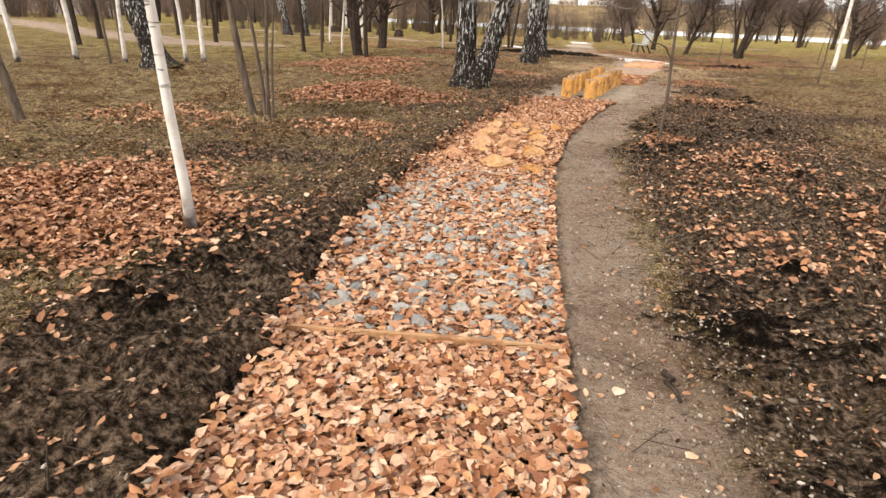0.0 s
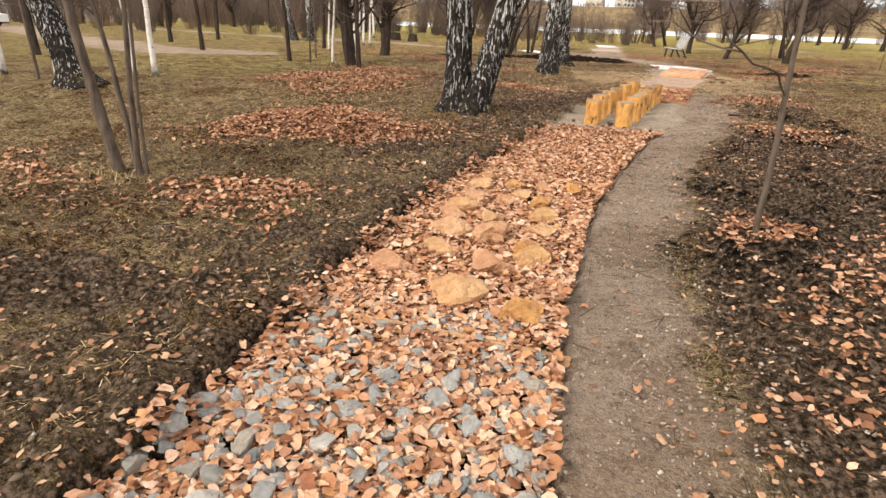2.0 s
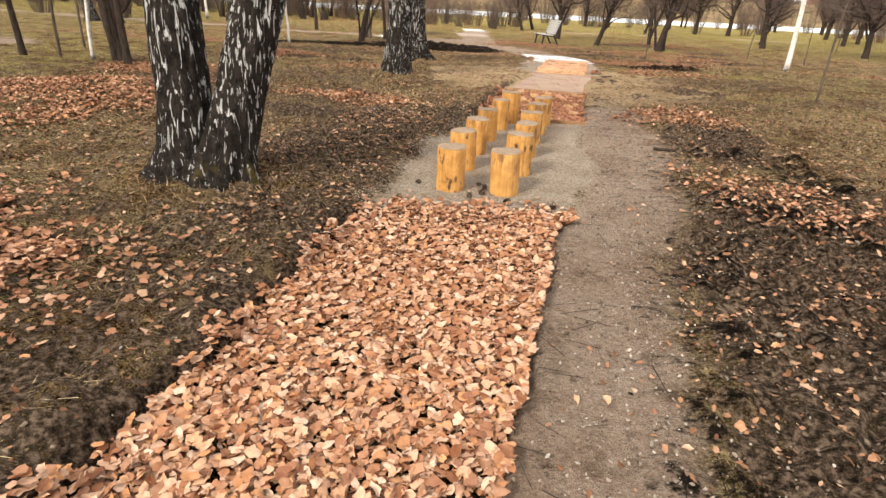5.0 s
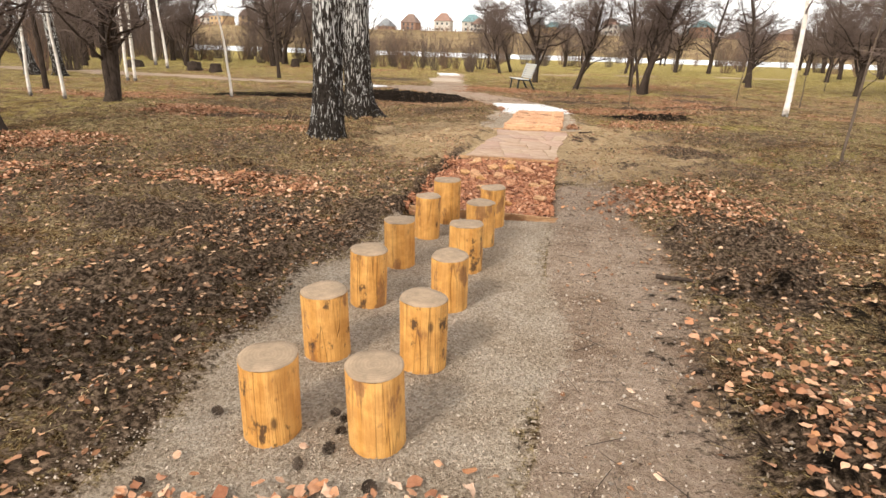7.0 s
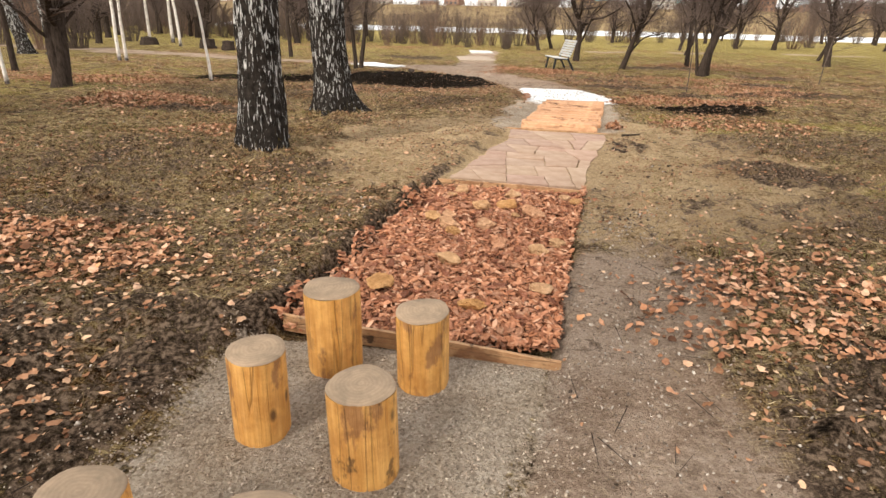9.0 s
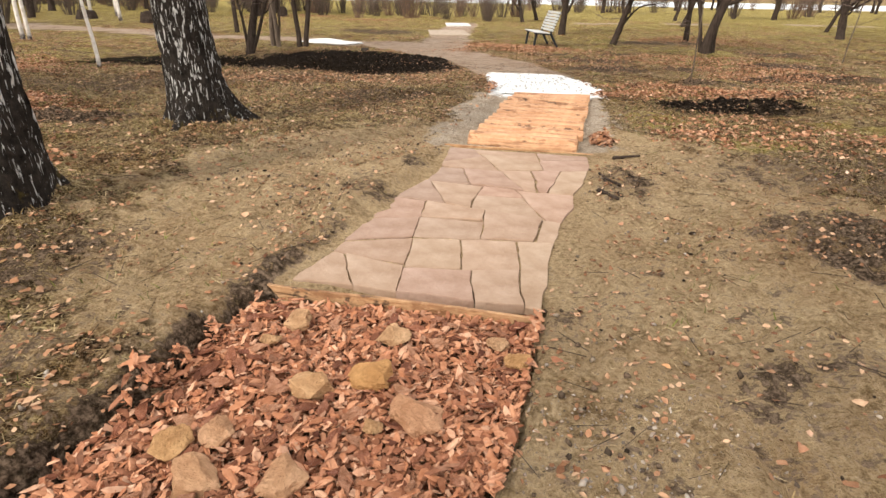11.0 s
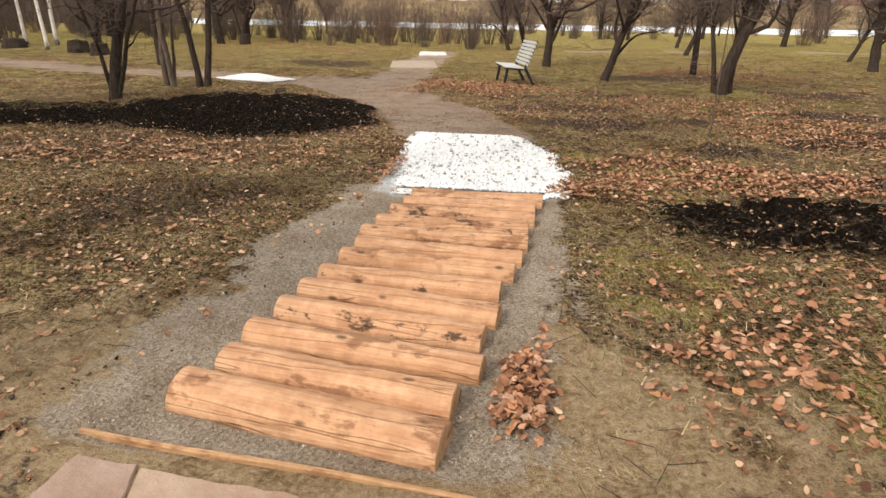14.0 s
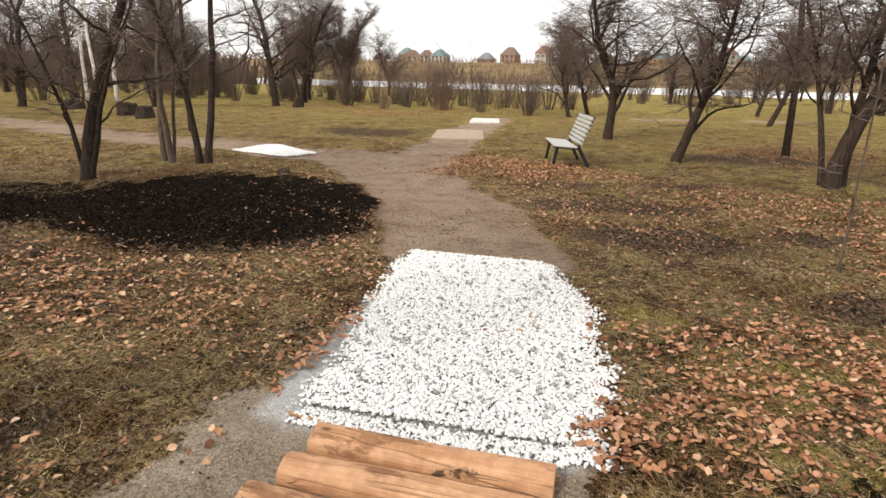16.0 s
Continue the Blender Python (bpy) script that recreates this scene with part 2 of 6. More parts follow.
def bark_material(name, kind):
    m = Mat(name, 0.95, 0.06)
    if kind == "old_birch":
        vec = m.mapped((13, 13, 3.2))
        furrow = m.noise(1.7, 5, 0.65, vec, 0.8)
        patch = m.noise(1.5, 4, 0.6, m.mapped((25, 25, 4.0), loc=(5, 2, 1)), 0.8)
        dark = m.ramp(m.noise(14, 5, 0.7), (0.3, (0.007, 0.006, 0.005)), (0.7, (0.048, 0.038, 0.031)))
        white = m.ramp(m.noise(20, 4, 0.6), (0.3, (0.36, 0.345, 0.325)), (0.7, (0.72, 0.70, 0.67)))
        f = m.math('ADD', patch, m.math('SUBTRACT', m.math('MULTIPLY', m.attr("height01"), 0.17), 0.018))
        c = m.mix(m.ramp(f, (0.585, 0.0), (0.62, 1.0)), dark, white)
        moss = m.ramp(m.math('SUBTRACT', m.noise(3.0, 4), m.math('MULTIPLY', m.attr("height01"), 1.3)), (0.58, 0.0), (0.68, 0.6))
        c = m.mix(moss, c, (0.16, 0.115, 0.02))
        m.color(c)
        m.bump(furrow, 1.0, 0.06)
    elif kind == "young_birch":
        band = m.noise(1.0, 4, 0.6, m.mapped((5, 5, 30)))
        blot = m.noise(3.5, 3, 0.5, m.mapped((4, 4, 4)))
        white = m.ramp(m.noise(6, 4), (0.3, (0.52, 0.45, 0.38)), (0.7, (0.80, 0.76, 0.71)))
        c = m.mix(m.ramp(band, (0.62, 0.0), (0.68, 0.85)), white, (0.07, 0.05, 0.04))
        c = m.mix(m.ramp(blot, (0.68, 0.0), (0.72, 0.95)), c, (0.03, 0.025, 0.022))
        low = m.ramp(m.math('ADD', m.attr("height01"), m.math('MULTIPLY', blot, 0.1)), (0.06, 1.0), (0.12, 0.0))
        c = m.mix(low, c, (0.06, 0.045, 0.038))
        m.color(c)
        m.bump(band, 0.3, 0.006)
    else:
        vec = m.mapped((16, 16, 3.5))
        n = m.noise(1.6, 5, 0.65, vec)
        cols = {"dark": ((0.018, 0.013, 0.010), (0.075, 0.055, 0.043)), "brown": ((0.055, 0.040, 0.030), (0.17, 0.13, 0.10)), "twig": ((0.085, 0.06, 0.05), (0.20, 0.15, 0.125)), "reed": ((0.14, 0.085, 0.06), (0.30, 0.20, 0.14))}[kind]
        m.color(m.ramp(n, (0.3, cols[0]), (0.7, cols[1])))
        m.bump(n, 0.6, 0.02)
    return m.m


def plain_material(name, col, rough=0.7, scale=8.0, dark=0.6):
    m = Mat(name, rough, 0.3)
    n = m.noise(scale, 5, 0.65)
    m.color(m.mix(m.ramp(n, (0.3, 0.8), (0.65, 0.0)), col, (dark, dark, dark * 0.95), 'MULTIPLY'))
    m.bump(n, 0.25, 0.01)
    return m.m


M_GROUND = ground_material()
M_LEAF = leaf_material("dry_fallen_leaves", [(0.190, 0.072, 0.032), (0.437, 0.211, 0.112), (0.570, 0.330, 0.198), (0.646, 0.427, 0.289), (0.361, 0.165, 0.086), (0.589, 0.314, 0.150), (0.703, 0.515, 0.385), (0.532, 0.319, 0.203), (0.266, 0.113, 0.064), (0.475, 0.258, 0.150)])
M_LITTER = leaf_material("weathered_leaf_litter", [(0.12, 0.055, 0.03), (0.29, 0.15, 0.08), (0.45, 0.25, 0.145), (0.22, 0.11, 0.06), (0.62, 0.42, 0.27), (0.36, 0.185, 0.10)])
M_HEAP = leaf_material("raked_brown_leaves", [(0.14, 0.06, 0.03), (0.36, 0.175, 0.095), (0.54, 0.30, 0.18), (0.25, 0.11, 0.06), (0.66, 0.43, 0.29), (0.45, 0.22, 0.12), (0.09, 0.045, 0.028), (0.58, 0.30, 0.15)])
M_CHIP = leaf_material("pine_bark_chips", [(0.08, 0.03, 0.02), (0.43, 0.19, 0.10), (0.58, 0.30, 0.175), (0.20, 0.08, 0.045), (0.68, 0.42, 0.28), (0.50, 0.225, 0.12), (0.30, 0.125, 0.07), (0.55, 0.27, 0.16), (0.13, 0.05, 0.03)], 0.85)
M_COBBLE = stone_material("grey_crushed_stone", [(0.30, 0.305, 0.30), (0.48, 0.475, 0.455), (0.37, 0.365, 0.35), (0.58, 0.55, 0.50), (0.26, 0.27, 0.275), (0.50, 0.44, 0.36)], glint=0.25, mottle=0.6)
M_BOULDER = stone_material("ochre_sandstone", [(0.78, 0.42, 0.16), (0.81, 0.48, 0.225), (0.83, 0.53, 0.31), (0.79, 0.42, 0.25)], 22, glint=0.04, relief=0.04, mottle=0.7)
M_FLAG = stone_material("pinkish_sandstone_slab", [(0.42, 0.305, 0.235), (0.46, 0.345, 0.26), (0.45, 0.31, 0.245), (0.40, 0.30, 0.245), (0.47, 0.355, 0.26)], 17, glint=0.0, relief=0.014, broad=1.0, mottle=0.8)
mw = Mat("white_marble_pebbles", 0.7, 0.15)
mw.color(mw.ramp(mw.island(), (0.0, (0.74, 0.735, 0.72)), (0.5, (0.84, 0.84, 0.835)), (0.92, (0.78, 0.775, 0.76)), (1.0, (0.50, 0.47, 0.43))))
M_WHITE = mw.m
M_STUMP = timber_material("debarked_pine_round", (0.74, 0.42, 0.135), (0.58, 0.28, 0.065))
M_LOG = timber_material("debarked_pine_log", (0.66, 0.405, 0.24), (0.52, 0.275, 0.14), 'X')
M_PLANK = timber_material("sawn_pine_board", (0.55, 0.34, 0.18), (0.42, 0.24, 0.12), 'X')
M_END = endgrain_material()
M_OLD = bark_material("old_birch_bark", "old_birch")
M_YOUNG = bark_material("young_birch_bark", "young_birch")
M_DARK = bark_material("dark_bark", "dark")
M_BROWN = bark_material("brown_bark", "brown")
M_TWIG = bark_material("bare_twigs", "twig")
M_REED = bark_material("red_brown_stems", "reed")


# ---------- helpers for meshes ----------
def mesh_of(name, verts, faces, mat, smooth=True):
    me = bpy.data.meshes.new(name)
    me.from_pydata([tuple(v) for v in verts], [], faces)
    for k in (mat if isinstance(mat, (list, tuple)) else [mat]):
        me.materials.append(k)
    if smooth:
        me.polygons.foreach_set("use_smooth", [True] * len(me.polygons))
    me.update()
    return me


def part(name, me, parent, label=""):
    ob = new(name, me)
    ob.parent = parent
    return tagged(ob, label) if label else ob


def bm_mesh(name, bm, mat, smooth=False):
    me = bpy.data.meshes.new(name)
    bm.to_mesh(me)
    bm.free()
    me.materials.append(mat)
    if smooth:
        me.polygons.foreach_set("use_smooth", [True] * len(me.polygons))
    return me


def nz(x, y, s, seed=0.0):
    return noise.noise(Vector((x * s + seed, y * s - seed, seed * 1.7)))


# ---------- the strip of the sensory path: left and right edge by distance ----------
EDGE = ((-10.5, -0.05, 1.2), (-7.0, -0.28, 0.97), (-6.0, -0.46, 0.85), (-4.5, -0.70, 0.68), (-2.6, -0.77, 0.54), (-1.0, -0.78, 0.57), (0.4, -0.60, 0.72),
        (2.8, -0.30, 1.14), (3.5, -0.20, 1.45), (5.5, 0.05, 1.72), (7.1, 0.45, 1.95), (8.8, 0.68, 2.18), (10.1, 0.88, 2.40), (11.4, 1.22, 2.66),
        (12.4, 1.46, 2.88), (13.45, 1.58, 3.05), (17.1, 2.05, 3.50))


def edges(y):
    ys = [e[0] for e in EDGE]
    return float(np.interp(y, ys, [e[1] for e in EDGE])), float(np.interp(y, ys, [e[2] for e in EDGE]))


def sstep(a, b, v):
    t = np.clip((v - a) / (b - a), 0, 1)
    return t * t * (3 - 2 * t)


def ell(X, Y, cx, cy, rx, ry, turn=0.0):
    """1 inside a soft-edged oval, 0 outside."""
    c, s = math.cos(radians(turn)), math.sin(radians(turn))
    u, v = ((X - cx) * c + (Y - cy) * s) / rx, (-(X - cx) * s + (Y - cy) * c) / ry
    return 1 - sstep(0.55, 1.15, np.sqrt(u * u + v * v))


def polyline_dist(X, Y, pts):
    d = np.full(X.shape, 1e9)
    for (x0, y0), (x1, y1) in zip(pts, pts[1:]):
        L2 = (x1 - x0) ** 2 + (y1 - y0) ** 2
        t = np.clip(((X - x0) * (x1 - x0) + (Y - y0) * (y1 - y0)) / L2, 0, 1)
        d = np.minimum(d, np.hypot(X - x0 - t * (x1 - x0), Y - y0 - t * (y1 - y0)))
    return d


# mounds: x, y, radius, height (tree bases and soil heaps)
MOUNDS = ((-1.62, 3.5, 1.2, 0.13), (-1.35, 11.2, 1.0, 0.12), (-1.15, 13.4, 1.4, 0.15), (-3.2, 1.5, 1.3, 0.14), (-5.2, 6.3, 2.2, 0.12), (-2.9, -5.0, 1.0, 0.05),
          (-8.2, 2.4, 0.9, 0.18), (-1.6, 21.6, 2.2, 0.10), (-1.4, 2.0, 0.6, 0.05), (5.5, 16.5, 0.9, 0.05), (8.4, 26.8, 0.9, 0.12), (1.65, -1.3, 0.45, 0.07))


def wave2(X, Y):
    """Gentle unevenness of the ground."""
    return (0.025 * np.sin(X * 0.9 + 1.3 * np.sin(Y * 0.5)) + 0.02 * np.sin(Y * 1.1 + X * 0.6 + 2) + 0.012 * np.sin(X * 3.1 + Y * 2.3) + 0.010 * np.sin(Y * 4.3 - X * 2.7 + 1))


def height(X, Y):
    L = np.interp(Y, [e[0] for e in EDGE], [e[1] for e in EDGE])
    R = np.interp(Y, [e[0] for e in EDGE], [e[2] for e in EDGE])
    off = np.maximum(L - X, X - R)
    jag = 0.03 * np.sin(Y * 6.1 + 1) + 0.02 * np.sin(Y * 13.7) + 0.015 * np.sin(Y * 29 + 2)
    jag = jag * np.interp(Y, [-10, 10, 13, 14], [1, 1.3, 1.3, 0.3])
    L = L + jag * (X < (L + R) / 2)
    R = R + 0.6 * jag
    off = np.maximum(L - X, X - R)
    z = wave2(X, Y) * sstep(0.0, 1.2, off) - 0.08 * sstep(16.5, 20.0, Y)
    for mx, my, r, h in MOUNDS:
        z = z + h * np.exp(-((X - mx) ** 2 + (Y - my) ** 2) / (r * r * 0.5)) * sstep(-0.1, 0.5, off)
    # dug trench with a raised left lip
    trench = (1 - sstep(-0.04, 0.05, off)) * (Y < 17.1) * (Y > -10.4)
    deep = np.interp(Y, [-10, 2.8, 3.2, 6.9, 7.2, 10.1, 10.3, 13.4, 13.6, 17.1], [0.10, 0.10, 0.02, 0.02, 0.125, 0.125, 0.006, 0.006, 0.03, 0.03])
    z = z - trench * deep
    lip = np.exp(-((L - X - 0.16) ** 2) / 0.018) * (Y < 13) * (Y > -9) * (1 - 0.8 * sstep(2.5, 3.2, Y) * (1 - sstep(6.6, 7.2, Y)))
    bank = sstep(0.02, 0.10, L - X) * (1 - sstep(0.5, 1.6, L - X)) * (Y < 13.2) * (Y > -9.5) * (1 - 0.7 * sstep(2.5, 3.2, Y) * (1 - sstep(6.6, 7.2, Y)))
    z = z + 0.035 * bank + 0.07 * lip * (0.55 + 0.45 * np.sin(Y * 5.1) * np.sin(Y * 2.3 + 1) + 0.3 * np.sin(Y * 17 + X * 9))
    # the far bank rises beyond the river; the bed lies lower
    z = z - 0.8 * sstep(128, 140, Y) * (1 - sstep(292, 300, Y)) + 14.0 * sstep(300, 430, Y) + 10 * sstep(520, 1600, Y)
    return z


def ground_z(x, y):
    return float(height(np.array([x], float), np.array([y], float))[0])


def axis_steps(lo, hi, step, far_lo, far_hi):
    mid = list(np.arange(lo, hi, step))
    out, s = [], step
    v = hi
    while v < far_hi:
        out.append(v)
        s *= 1.09
        v += s
    out.append(far_hi)
    pre, s, v = [], step, lo
    while v > far_lo:
        s *= 1.09
        v -= s
        pre.append(max(v, far_lo))
    return np.array(pre[::-1] + mid + out)


def fine_noise(X, Y, s, seed):
    flat = [noise.noise(Vector((a * s + seed, b * s - seed, seed))) for a, b in zip(X.ravel(), Y.ravel())]
    return np.array(flat).reshape(X.shape)


MASKS = {}


def cover(name, x, y):
    """What covers the ground at the places (x, y): 0 to 1."""
    i = np.clip(np.searchsorted(MASKS["ys"], y), 0, len(MASKS["ys"]) - 1)
    j = np.clip(np.searchsorted(MASKS["xs"], x), 0, len(MASKS["xs"]) - 1)
    return MASKS[name][i, j]


def surface(x, y):
    """Height of the finished ground, clods included, at the places (x, y)."""
    xs, ys, Z = MASKS["xs"], MASKS["ys"], MASKS["z"]
    j = np.clip(np.searchsorted(xs, x) - 1, 0, len(xs) - 2)
    i = np.clip(np.searchsorted(ys, y) - 1, 0, len(ys) - 2)
    u, v = np.clip((x - xs[j]) / (xs[j + 1] - xs[j]), 0, 1), np.clip((y - ys[i]) / (ys[i + 1] - ys[i]), 0, 1)
    return (Z[i, j] * (1 - u) + Z[i, j + 1] * u) * (1 - v) + (Z[i + 1, j] * (1 - u) + Z[i + 1, j + 1] * u) * v


def build_ground():
    xs = axis_steps(-4.5, 5.5, 0.04, -1500, 1500)
    ys = axis_steps(-8.0, 20.5, 0.05, -400, 2500)
    X, Y = np.meshgrid(xs, ys)
    Z = height(X, Y)
    L = np.interp(Y, [e[0] for e in EDGE], [e[1] for e in EDGE])
    R = np.interp(Y, [e[0] for e in EDGE], [e[2] for e in EDGE])
    inside = (X > L - 0.02) & (X < R + 0.02) & (Y > -10.4) & (Y < 17.1)
    near = (np.abs(X) < 12) & (Y > -10) & (Y < 38)
    rough = np.zeros(X.shape)
    rough[near] = fine_noise(X[near], Y[near], 2.6, 2.0) * 0.03 + fine_noise(X[near], Y[near], 9.0, 5.0) * 0.038 + np.abs(fine_noise(X[near], Y[near], 4.5, 7.0)) * 0.05
    wob = np.zeros(X.shape)
    wob[near] = fine_noise(X[near], Y[near], 0.9, 9.0) * 0.35
    # masks
    soil = np.zeros(X.shape)
    bandL = (1 - sstep(0.5, 1.7, L - X)) * (X < L) * (Y < 7.2) * sstep(-12, -8, Y)
    soil = np.maximum(soil, bandL * np.interp(Y, [-8, -5.6, -4, 0, 2.5, 4, 7.2], [1.3, 1.15, 0.66, 0.52, 0.7, 0.6, 0.8]))
    # dark edge soil; beyond y 9.5 its spots also paint shaded hollows
    soil = np.maximum(soil, (X < L) * (1 - sstep(0.05, 0.22, L - X)) * (Y < 13.2) * np.where(Y < 9.5, 0.75, np.clip(0.35 + 3.0 * wob, 0, 0.9)))
    for a in ((2.0, -6.3, 1.0, 1.5, 0), (2.9, -5.9, 1.4, 1.0, 10), (2.5, -3.0, 0.75, 0.35, 15), (2.3, 0.6, 0.9, 2.2, -15), (3.6, 2.2, 1.5, 0.8, 20), (-1.6, 0.45, 0.8, 0.45, 40),
              (-0.9, 5.3, 0.9, 2.4, -12), (-1.6, 6.6, 1.3, 0.7, 10), (3.4, 6.2, 0.8, 1.6, -20),
              (-1.4, 21.6, 3.0, 2.3, 0), (-0.2, 20.6, 1.6, 1.1, 20), (-4.2, 20.2, 2.0, 1.0, 0), (5.5, 16.6, 1.35, 0.75, 10), (4.6, 21.6, 1.4, 0.7, 0), (6.2, 19.7, 0.8, 0.5, 0), (7.6, 20.5, 0.9, 0.6, 0),
              (-3.6, 33.0, 2.2, 1.3, 0), (4.8, 11.3, 0.9, 0.8, 0), (-2.2, -3.3, 1.2, 0.5, 10), (-3.8, 14.0, 1.6, 0.5, 10), (9, 21, 1.5, 0.8, 0), (4.0, 23.4, 1.6, 0.7, 10), (5.2, 25.6, 0.9, 0.5, 0), (7.6, 30.0, 2.2, 1.2, 0), (9.0, 23.0, 1.4, 0.6, 0), (6.4, 22.3, 0.8, 0.4, 0), (3.4, 25.0, 0.8, 0.4, 0), (10.5, 27.0, 1.6, 0.7, 0), (6.9, 18.0, 0.9, 0.4, 0), (5.0, 2.6, 1.6, 0.7, 10)):
        soil = np.maximum(soil, 0.85 * ell(X, Y, *a))
    for a in ((-2.8, 7.4, 2.0, 1.4, 10), (-4.5, 9.0, 1.8, 1.2, 0), (-1.6, 18.4, 2.6, 1.3, 0), (-4.2, 17.0, 2.2, 1.2, 20), (0.2, 16.2, 1.2, 0.8, 0), (6.0, 13.0, 2.4, 1.0, 0), (4.8, 9.6, 1.6, 0.9, 30), (7.0, 10.8, 1.8, 0.8, 0), (3.2, 12.4, 0.3, 0.6, 0), (1.1, 11.8, 0.25, 0.4, 30), (1.35, 12.7, 0.16, 0.3, 0), (-1.9, 8.5, 1.2, 0.8, 15), (-2.7, 10.4, 1.5, 1.5, 0), (-0.6, 10.2, 0.6, 0.9, -20), (3.7, 9.3, 0.5, 0.9, 20)):
        soil = np.maximum(soil, 0.5 * ell(X, Y, *a))
    soil = np.maximum(soil, 1.15 * ell(X, Y, -1.4, 21.6, 2.8, 2.2))
    soil = np.maximum(soil, (X < L) * 0.40 * (1 - sstep(2.0, 4.5, L - X)) * (1 - sstep(2, 6, Y)) * sstep(-12, -9, Y))
    soil = np.maximum(soil, (X > R) * (0.98 + 0.5 * wob) * sstep(0.5, 0.9, X - R) * (1 - sstep(2.6, 4.2, X - R)) * (1 - sstep(2.5, 6, Y)))
    soil = np.maximum(soil, 0.36 * (1 - sstep(3.0, 7.0, np.abs(X - 0.5))) * (1 - sstep(8, 12, Y)))
    # dark dug soil on the left trench wall, the cut's shade painted in
    soil = np.maximum(soil, 1.15 * (1 - sstep(0.02, 0.13, L - X + 0.06 * wob)) * sstep(-0.09, -0.03, L - X) * (Y < 10.2) * (1 - 0.8 * (Y > 3.0) * (Y < 7.1)))
    path = np.zeros(X.shape)
    side = (X - R)
    wide = np.interp(Y, [-10, -5, 0, 4, 8, 13], [0.24, 0.30, 0.44, 0.62, 0.68, 0.6])
    path = np.maximum(path, (1 - sstep(wide - 0.15, wide + 0.65, side + wob * 0.7)) * sstep(-0.05, 0.02, side) * (1 - sstep(7.2, 9.8, Y)))
    way = polyline_dist(X, Y, ((2.45, 20.2), (1.8, 22.2), (0.6, 24.3), (-1.8, 27.3), (-8.7, 28.3), (-16.8, 30.9), (-40, 36)))
    path = np.maximum(path, 1.0 - sstep(0.6, 0.95, way - 0.2 + wob * 0.4))
    way2 = polyline_dist(X, Y, ((0.2, 25.5), (-0.3, 31.0), (-0.5, 42.0)))
    path = np.maximum(path, 0.85 * (1 - sstep(0.5, 1.2, way2 + wob)))
    path = np.maximum(path, 0.8 * (1 - sstep(0.5, 0.9, polyline_dist(X, Y, ((6, 46), (16, 50), (60, 60))))))
    path = np.maximum(path, 0.95 * (1 - sstep(1.2, 1.9, polyline_dist(X, Y, ((-70, 38), (-38, 25), (-24, 16.5), (-17, 13.2), (-13, 13.5))))))
    soil = soil * (1 - 0.85 * np.clip(path, 0, 1))
    peat = np.maximum(1.05 * ell(X, Y, -1.5, 21.7, 3.1, 2.5), 0.62 * ell(X, Y, 5.6, 16.6, 1.7, 0.9, 10))
    peat = np.maximum(peat, 0.85 * ell(X, Y, -5.0, 20.7, 3.2, 1.7)) * (1 - np.clip(path, 0, 1)) * (1 - sstep(1.4, 1.8, X) * (X < 4))
    # darker bands on both sides of the strip, strength set along y
    dark_bands = np.interp(Y, [-6.4, -5.6, -4.6, -3.0, -1.5, 2.0, 5.5, 7.0], [0.45, 0.36, 0.08, 0.10, 0.26, 0.28, 0.34, 0.0]) * (X > R) * sstep(0.25, 0.75, side) * (1 - sstep(1.9, 3.0, side))
    dark_bands = np.maximum(dark_bands, 0.30 * (X < L) * (1 - sstep(0.7, 1.5, L - X)) * (1 - sstep(-5.6, -4.4, Y)))
    peat = np.maximum(peat, dark_bands)
    peat = np.clip(peat + (peat > 0.02) * (wob * 1.3 + rough * 6 - 0.05), 0, 1.1)
    sand = 1.25 * ell(X, Y, 2.4, 11.7, 3.5, 3.5) * (1 - 0.3 * ell(X, Y, 5, 12, 1.5, 3))
    sand = np.maximum(sand, 0.3 * ell(X, Y, 0.2, 9.8, 1.3, 1.8))
    grit = (1 - sstep(-0.35, 0.35, np.maximum(L - X, X - R) + wob * 0.9)) * sstep(2.7, 3.1, Y) * (1 - sstep(6.9, 7.2, Y))
    grit = np.maximum(grit, 0.9 * (1 - sstep(0.1, 0.75, np.maximum(L - X, (X - R) * 1.7) + wob * 1.2 + rough * 5)) * sstep(13.3, 13.6, Y) * (1 - sstep(17.0, 17.4, Y)))
    streak = np.exp(-((side - wide - 0.12 - 0.25 * wob) / 0.22) ** 2) * (Y < 2.0) * (side > 0)
    grit = np.maximum(grit, streak * (0.28 + 0.5 * wob))
    grass = np.interp(Y, [-10, 2, 8, 13, 16, 22, 30, 60], [0.0, 0.02, 0.14, 0.20, 0.22, 0.24, 0.52, 1.0]) + wob * 0.5 * sstep(3, 9, Y) - 0.12 * (X < 2) * (Y < 24)
    grass = np.maximum(grass, 0.5 * sstep(-5, -9, X) * sstep(2, 8, Y))
    grass = np.clip(grass, 0, 1) * (1 - 0.8 * (sand > 0.4))
    for a in ((4.1, 15.3, 0.5, 0.9, 0), (4.7, 17.2, 0.6, 0.4, 0), (8.4, 26.9, 1.2, 0.8, 0), (6.5, 11.0, 2.0, 0.6, 20), (5.5, 33, 3, 3, 0), (5.6, 32.5, 2.5, 1.6, 0), (8.2, 25.9, 0.9, 0.6, 0), (5.2, 18.2, 1.4, 0.6, 0), (5.0, 14.0, 0.7, 0.5, 20), (6.8, 15.0, 1.2, 0.8, 0), (4.0, 18.9, 0.5, 0.5, 0)):
        grass = np.maximum(grass, 0.62 * ell(X, Y, *a))
    bank = sstep(290, 305, Y)
